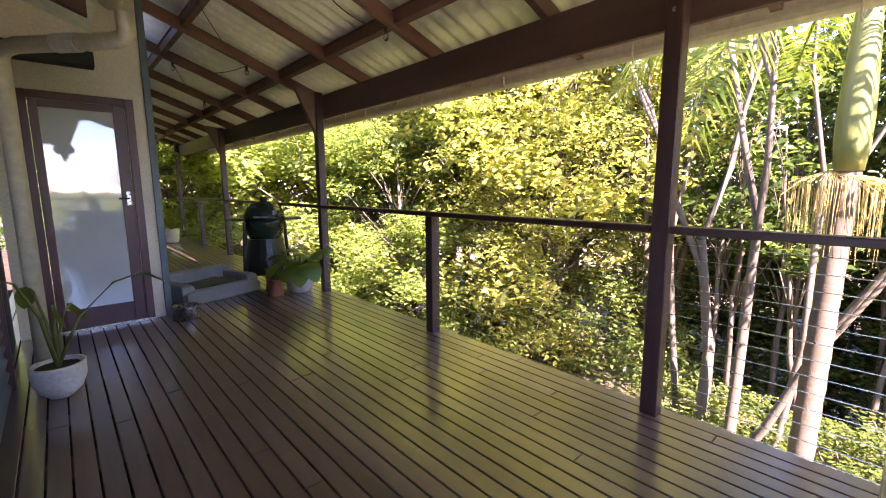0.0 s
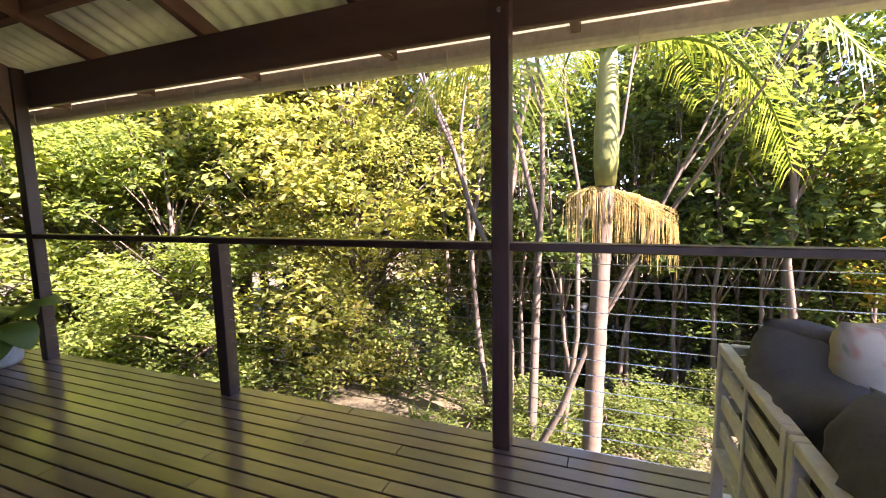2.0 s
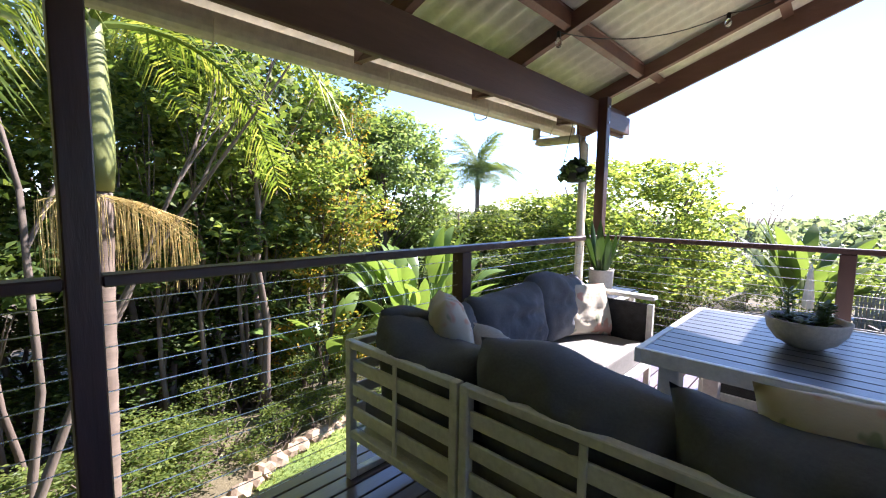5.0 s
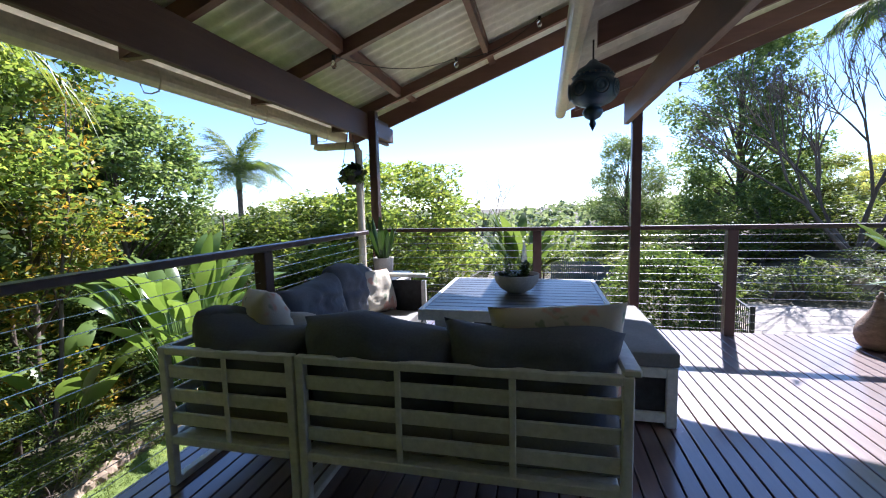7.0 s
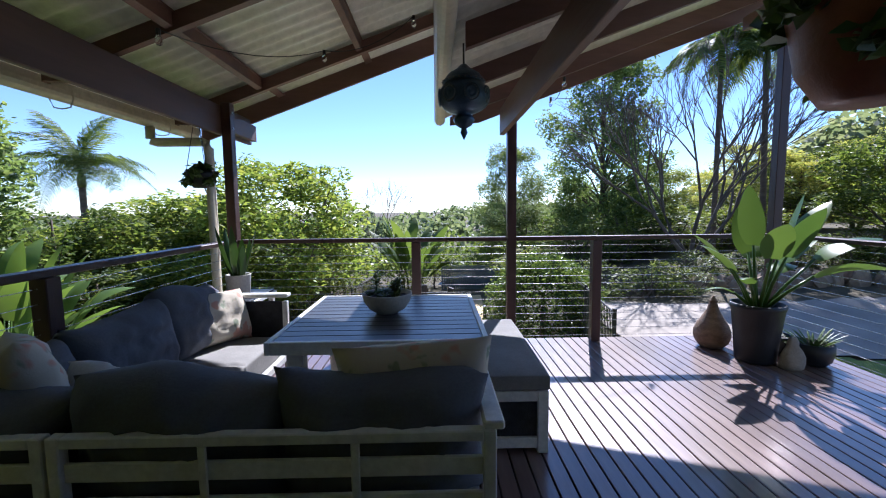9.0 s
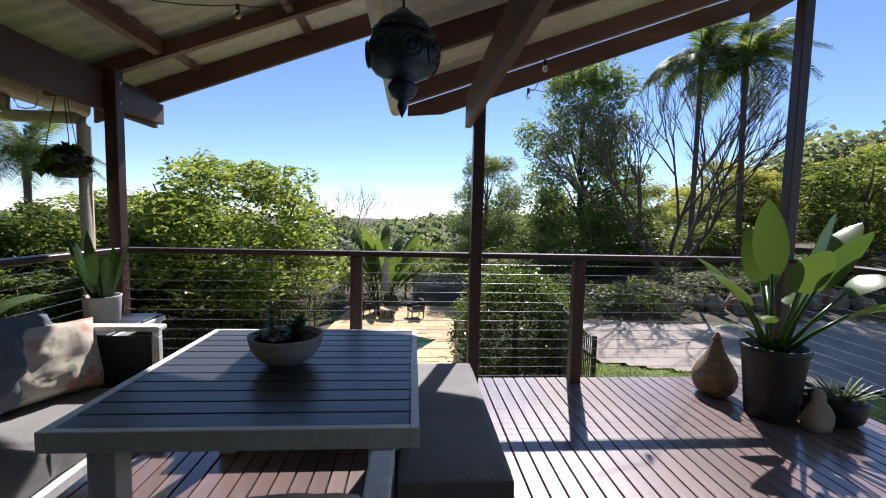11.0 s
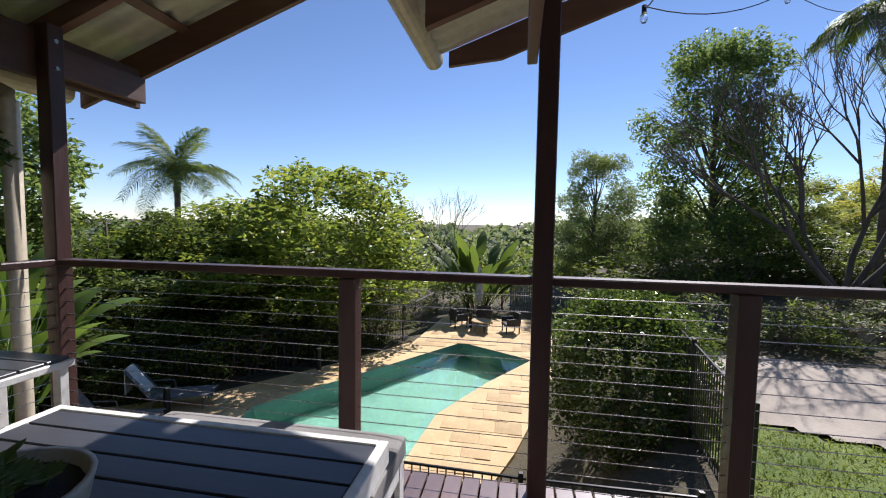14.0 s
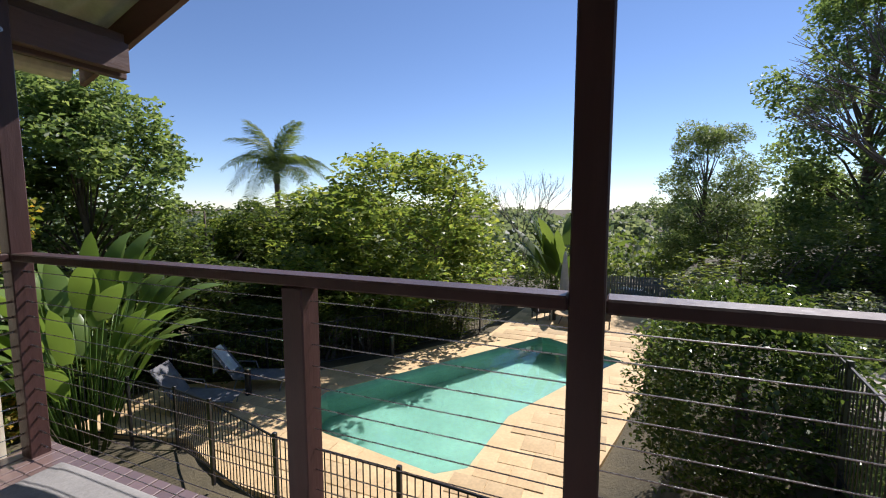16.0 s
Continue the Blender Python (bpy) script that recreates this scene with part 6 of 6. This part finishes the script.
def string_lights(pts, label):
    t = thing("string_lights", (0, 0, 0), label, "string lights")
    path = []
    for a, b in zip(pts, pts[1:]):
        a, b = Vector(a), Vector(b)
        for k in range(8):
            f = k / 8
            path.append(a.lerp(b, f) - Vector((0, 0, 0.10 * 4 * f * (1 - f))))
    path.append(Vector(pts[-1]))
    part("cable", tubed(path, 0.004, n=5), M_BLACK, t)
    for p in pts:
        part("socket", tubed([(p[0], p[1], p[2] + 0.005), (p[0], p[1], p[2] - 0.035)], 0.014, n=8), M_BLACK, t)
        o = part("bulb", lathe([(0.0, -0.10), (0.014, -0.095), (0.023, -0.075), (0.02, -0.05), (0.012, -0.036), (0.0, -0.036)], 12), M_BULB, t, smooth=True)
        o.location = p
    return t


def under_e(x, y, drop=0.012):
    return (x, y, roof_e(x) - drop)


string_lights([under_e(2.62, 3.23), under_e(1.95, 3.23), under_e(1.5, 4.36), under_e(2.3, 5.49), under_e(1.8, 6.62), under_e(2.4, 7.75)], "festoon string of clear bulbs under the rafters")
string_lights([under_e(2.70, -1.29), under_e(1.95, -2.42), under_e(1.15, -2.42)], "festoon string of clear bulbs under the rafters")
string_lights([(-0.30, -2.75, roof_w(-0.30) - 0.02), (-0.36, -3.46, 2.62), (-1.66, -4.5, 3.15), (-4.5, -8.0, 4.5), (-9.9, -14.9, 6.2)], "festoon string reaching out to the tall palm")

# ---- pool fence ----
FENCE = [(9.6, -5.95, -1.8), (8.34, -6.3, -1.85), (7.43, -6.54, -1.98), (5.8, -5.95, -1.66), (4.02, -5.44, -1.57), (2.10, -5.15, -1.37), (0.25, -4.85, -1.22), (-1.30, -4.60, -1.05)]
FENCE_UP = [(-1.60, -4.46, -0.16), (-1.95, -6.6, -0.2), (-2.35, -9.2, -0.3)]
fence = thing("pool_fence", (0, 0, 0), "black tubular metal pool fence with slim bars", "fence", kind="structure")
post_bm = boxed(-0.025, 0.025, -0.025, 0.025, -1.35, 0.06, 0.004)
post_ob = part("post", post_bm, M_BLACK, fence)
post_ob.location = FENCE[0]
for p in FENCE[1:] + FENCE_UP:
    share("post", post_ob, fence, pose(*p))
bar0 = None
for (x0, y0, z0), (x1, y1, z1) in list(zip(FENCE, FENCE[1:])) + list(zip(FENCE_UP, FENCE_UP[1:])):
    for dz in (0.0, -1.08):
        part("rail", tubed([(x0, y0, z0 + dz), (x1, y1, z1 + dz)], 0.016, n=6), M_BLACK, fence)
    n = int(math.hypot(x1 - x0, y1 - y0) / 0.095)
    for k in range(1, n):
        f = k / n
        m = pose(x0 + (x1 - x0) * f, y0 + (y1 - y0) * f, z0 + (z1 - z0) * f)
        if bar0 is None:
            bar0 = part("bar", tubed([(0, 0, -1.08), (0, 0, 0)], 0.008, n=6), M_BLACK, fence)
            bar0.matrix_basis = m
        else:
            share("bar", bar0, fence, m)
fence2 = thing("pool_fence", (0, 0, 0), "black metal pool fence along the planted bank", "fence", kind="structure")
F2P = [(10.2, -8.4), (8.3, -9.6), (6.4, -12.2), (4.4, -15.4), (3.9, -19.6)]
for (x0, y0), (x1, y1) in zip(F2P, F2P[1:]):
    for z in (-1.85, -2.95):
        part("rail", tubed([(x0, y0, z), (x1, y1, z)], 0.016, n=5), M_BLACK, fence2)
    part("post", boxed(x0 - 0.025, x0 + 0.025, y0 - 0.025, y0 + 0.025, -3.05, -1.78), M_BLACK, fence2)
    n = int(math.hypot(x1 - x0, y1 - y0) / 0.12)
    for k in range(1, n):
        share("bar", bar0, fence2, pose(x0 + (x1 - x0) * k / n, y0 + (y1 - y0) * k / n, -1.86))
for x, y in ((7.9, -8.6), (6.0, -12.0), (-0.9, -14.6), (2.2, -17.9)):
    b = thing("bollard_light", (x, y, -3.05), "short black bollard light by the pool", "bollard", "pool bollards")
    part("body", lathe([(0.0, 0.0), (0.07, 0.0), (0.07, 0.62), (0.0, 0.62)], 16), M_BLACK, b)
    part("cap", lathe([(0.0, 0.66), (0.075, 0.65), (0.078, 0.622), (0.0, 0.621)], 16), M_STEEL, b)


# ---- pool furniture ----
def lounger(at, rz, label):
    t = thing("sun_lounger", (*at, -3.05), label, "sun lounger", "pool loungers", rz=rz)
    for s in (-1, 1):
        part("side_rail", tubed([(s * 0.30, -0.95, 0.30), (s * 0.30, 0.30, 0.34), (s * 0.30, 0.75, 0.98)], 0.018, n=8), M_GREYMESH, t)
        for y in (-0.8, 0.25):
            part("leg", tubed([(s * 0.30, y, 0.31), (s * 0.33, y + 0.08, 0.0)], 0.016, n=8), M_GREYMESH, t)
        part("arm", tubed([(s * 0.34, -0.05, 0.32), (s * 0.35, 0.0, 0.52), (s * 0.35, 0.42, 0.54)], 0.016, n=8), M_GREYMESH, t)
    part("seat_sling", boxed(-0.29, 0.29, -0.94, 0.30, 0.318, 0.326, m=None), M_GREYMESH, t)
    bm = bmesh.new()
    box(bm, -0.29, 0.29, 0.0, 0.78, -0.004, 0.004, m=Matrix.Translation((0, 0.30, 0.335)) @ Matrix.Rotation(radians(55), 4, "X"))
    part("back_sling", bm, M_GREYMESH, t)
    return t


lounger((8.4, -7.65), -68, "grey sling sun lounger by the fence")
lg = lounger((8.15, -8.95), -62, "grey sling sun lounger with a pale towel")
tw = thing("towel", (*lg.matrix_basis.translation.xy, -3.05), "pale towel draped over the lounger back", "towel", rz=-62)
bm = bmesh.new()
box(bm, -0.20, 0.20, 0.15, 0.84, 0.006, 0.022, 0.005, m=Matrix.Translation((0, 0.30, 0.335)) @ Matrix.Rotation(radians(55), 4, "X"))
box(bm, -0.20, 0.20, 0.79, 0.81, 0.45, 1.02, 0.004)
part("cloth", bm, M_TOWEL, tw)

umb = thing("closed_umbrella", (2.0, -19.4, -3.05), "closed pale garden umbrella on a pole", "umbrella")
part("pole", tubed([(0, 0, 0), (0, 0, 2.5)], 0.022, n=8), M_SOFA, umb)
part("canopy", lathe([(0.03, 2.52), (0.07, 2.35), (0.13, 1.8), (0.19, 1.1), (0.17, 0.85), (0.05, 0.9)], 9), M_LINEN, umb)
part("base", lathe([(0.0, 0.0), (0.26, 0.0), (0.25, 0.06), (0.05, 0.08), (0.0, 0.08)], 18), M_CONCPOT, umb)
ct = thing("coffee_table", (1.7, -17.4, -3.05), "small round pale outdoor coffee table", "table")
part("top", lathe([(0.0, 0.42), (0.42, 0.42), (0.43, 0.44), (0.42, 0.46), (0.0, 0.46)], 28), M_PAVE, ct)
for k in range(3):
    a = k * 2.094
    part("leg", tubed([(0.10 * math.cos(a), 0.10 * math.sin(a), 0.42), (0.28 * math.cos(a), 0.28 * math.sin(a), 0)], 0.018, n=6), M_BLACK, ct)


def garden_chair(at, rz):
    t = thing("garden_chair", (*at, -3.05), "dark wicker garden armchair by the pool", "chair", "pool terrace chairs", rz=rz)
    part("seat", boxed(-0.30, 0.30, -0.30, 0.30, 0.30, 0.40, 0.02), M_WICKER, t)
    part("backrest", boxed(-0.30, 0.30, 0.22, 0.31, 0.401, 0.82, 0.02), M_WICKER, t)
    for s in (-1, 1):
        part("arm", boxed(s * 0.32 - 0.03, s * 0.32 + 0.03, -0.28, 0.21, 0.401, 0.60, 0.012), M_WICKER, t)
        for q in (-1, 1):
            part("leg", boxed(s * 0.26 - 0.02, s * 0.26 + 0.02, q * 0.26 - 0.02, q * 0.26 + 0.02, 0, 0.30), M_BLACK, t)
    return t


garden_chair((0.55, -17.5), 110)
garden_chair((2.7, -17.9), -60)
garden_chair((1.7, -18.7), 0)

# ---- parked car and boundary fence ----
car = thing("parked_car", (-0.6, -24.0, -4.2), "dark blue parked car behind the boundary fence", "car", rz=80)
bm = bmesh.new()
side_prof = [(-2.1, 0.35), (-2.15, 0.75), (-1.95, 0.95), (-1.2, 1.05), (-0.6, 1.48), (0.7, 1.50), (1.4, 1.05), (2.05, 0.92), (2.15, 0.6), (2.1, 0.35)]
A = [bm.verts.new((-0.82 if z < 1.1 else -0.66, x, z)) for x, z in side_prof]
B = [bm.verts.new((0.82 if z < 1.1 else 0.66, x, z)) for x, z in side_prof]
bm.faces.new(A)
bm.faces.new(B[::-1])
for i in range(len(A)):
    j = (i + 1) % len(A)
    bm.faces.new((A[i], B[i], B[j], A[j]))
bmesh.ops.recalc_face_normals(bm, faces=bm.faces)
bmesh.ops.bevel(bm, geom=bm.edges[:], offset=0.05, segments=2, affect="EDGES")
part("body", bm, surface("car_paint_blue", (0.02, 0.035, 0.07), (0.03, 0.05, 0.09), 2, 0.25, coat=0.8, bumpy=0.0), car, smooth=True)
for s in (-1, 1):
    part("window", boxed(s * 0.76 - 0.01, s * 0.76 + 0.01, -0.8, 0.95, 1.08, 1.40, 0.02), M_BLACKPOT, car)
    for y in (-1.35, 1.35):
        w = part("wheel", lathe([(0.0, -0.1), (0.22, -0.1), (0.31, -0.08), (0.33, 0.0), (0.31, 0.08), (0.22, 0.1), (0.0, 0.1)], 20), M_BLACK, car)
        w.matrix_basis = pose(s * 0.78, y, 0.33, 0, 90, 0)
bf = thing("boundary_fence", (0, 0, 0), "pale blue-grey slatted boundary fence", "fence", kind="structure")
for k in range(30):
    x = -2.6 + k * 0.11
    part("slat", boxed(x, x + 0.085, -21.62, -21.60, -3.2, -1.75), M_SLATE, bf)
for z in (-2.9, -2.1):
    part("rail", boxed(-2.6, 0.7, -21.60, -21.56, z, z + 0.06), M_SLATE, bf)


# ---- grass ----
gp = []
rg = np.random.default_rng(77)
for x, y in rg.uniform((-6.0, -6.9), (-1.9, -2.8), (9000, 2)):
    if inside(x, y, [(-1.95, -2.8), (-6.0, -2.8), (-6.0, -5.75), (-2.75, -6.9), (-1.95, -6.9)]):
        gp.append((x, y, ground_z(x, y) + 0.065))
for x, y in rg.uniform((3.4, -5.0), (8.4, 2.5), (22000, 2)):
    if inside(x, y, [(3.2, 3.0), (6.2, 1.2), (7.4, -0.8), (7.9, -1.8), (8.2, -2.9), (8.5, -5.0), (3.2, -5.0)]):
        gp.append((x, y, ground_z(x, y) + 0.065))
gm = leaf_mesh("grass", np.array(gp), 0.085, M_LEAF_G, flat=2.0, aspect=0.14, seed=78)
tagged(new("grass", gm), "short lawn grass blades in the sun", "grass", kind="stuff")


# ---- rocks ----
def rock(bm, c, s, seed):
    r = bmesh.ops.create_icosphere(bm, subdivisions=2, radius=1.0)
    for v in r["verts"]:
        k = 1 + 0.5 * noise.noise(v.co * 1.6 + Vector((seed, 0, 0))) + 0.22 * noise.noise(v.co * 4.1 + Vector((0, seed, 0)))
        v.co = Vector((v.co.x * s[0] * k, v.co.y * s[1] * k, v.co.z * s[2] * k)) + Vector(c)


rr = random.Random(17)
EDGE = [(6.9, 0.5), (7.5, -0.8), (8.0, -1.8), (8.3, -2.9), (8.55, -3.9), (8.7, -4.9)]
for (x0, y0), (x1, y1) in zip(EDGE, EDGE[1:]):
    for k in range(4):
        f = (k + 0.5) / 4
        x, y = x0 + (x1 - x0) * f, y0 + (y1 - y0) * f
        t = thing("edging_stone", (x, y, ground_z(x, y)), "sandstone block edging the garden bed", "stone", "garden edging stones", rz=math.degrees(math.atan2(y1 - y0, x1 - x0)) + rr.uniform(-12, 12))
        bm = bmesh.new()
        rock(bm, (0, 0, 0.05), (0.19, 0.17, 0.15), rr.uniform(0, 50))
        part("block", bm, M_ROCK, t)
for k in range(30):
    x, y = -6.9 - 0.17 * k + rr.uniform(-0.15, 0.15), -11.0 + 0.09 * k - rr.uniform(0.0, 0.8)
    t = thing("garden_rock", (x, y, ground_z(x, y)), "brown rock retaining the garden bed", "rock", "driveway rocks")
    bm = bmesh.new()
    rock(bm, (0, 0, 0.12), (rr.uniform(0.16, 0.30), rr.uniform(0.15, 0.26), rr.uniform(0.18, 0.42)), rr.uniform(0, 50))
    part("stone", bm, M_ROCK, t)

# ---- paving slabs and decking, piece by piece ----
slab_me = None
k = 0
for i in range(-4, 22):
    for j in range(0, 28):
        u, v = i * 0.62 + (0.31 if j % 2 else 0), -j * 0.52
        x, y = -1.0 + u * 0.93 + v * 0.0, -5.9 + v
        ok = all(inside(x + dx, y + dy, TERRACE) and not inside(x + dx, y + dy, POOL) for dx in (-0.29, 0.29) for dy in (-0.24, 0.24))
        if not ok or k > 290:
            continue
        if slab_me is None:
            slab_me = part("slab", boxed(-0.284, 0.284, -0.254, 0.254, 0.0, 0.012, 0.004), M_PAVE, paving)
            slab_me.location = (x, y, -3.05)
        else:
            share("slab", slab_me, paving, pose(x, y, -3.049 + 0.002 * (k % 3)))
        k += 1

PITCH, BW = 0.0925, 0.0840
x = XE + 0.10
while x > XW - 0.06:
    y_end = DECK_N if x > 0.1 else 1.0
    rj = random.Random(int(x * 1000))
    ya = YS - 0.10
    if y_end > 2:
        c1, c2 = rj.uniform(0.8, 3.6), rj.uniform(6.2, 9.0)
        segs = [(ya, c1), (c1, c2), (c2, y_end)]
    else:
        segs = [(ya, y_end)]
    for s0, s1 in segs:
        bm = bmesh.new()
        box(bm, -BW / 2, BW / 2, s0 + 0.0015, s1 - 0.0015, -0.022, rj.uniform(-0.0012, 0.0), 0.003)
        o = part("board", bm, M_DECK, floor)
        o.location.x = x - BW / 2
    x -= PITCH
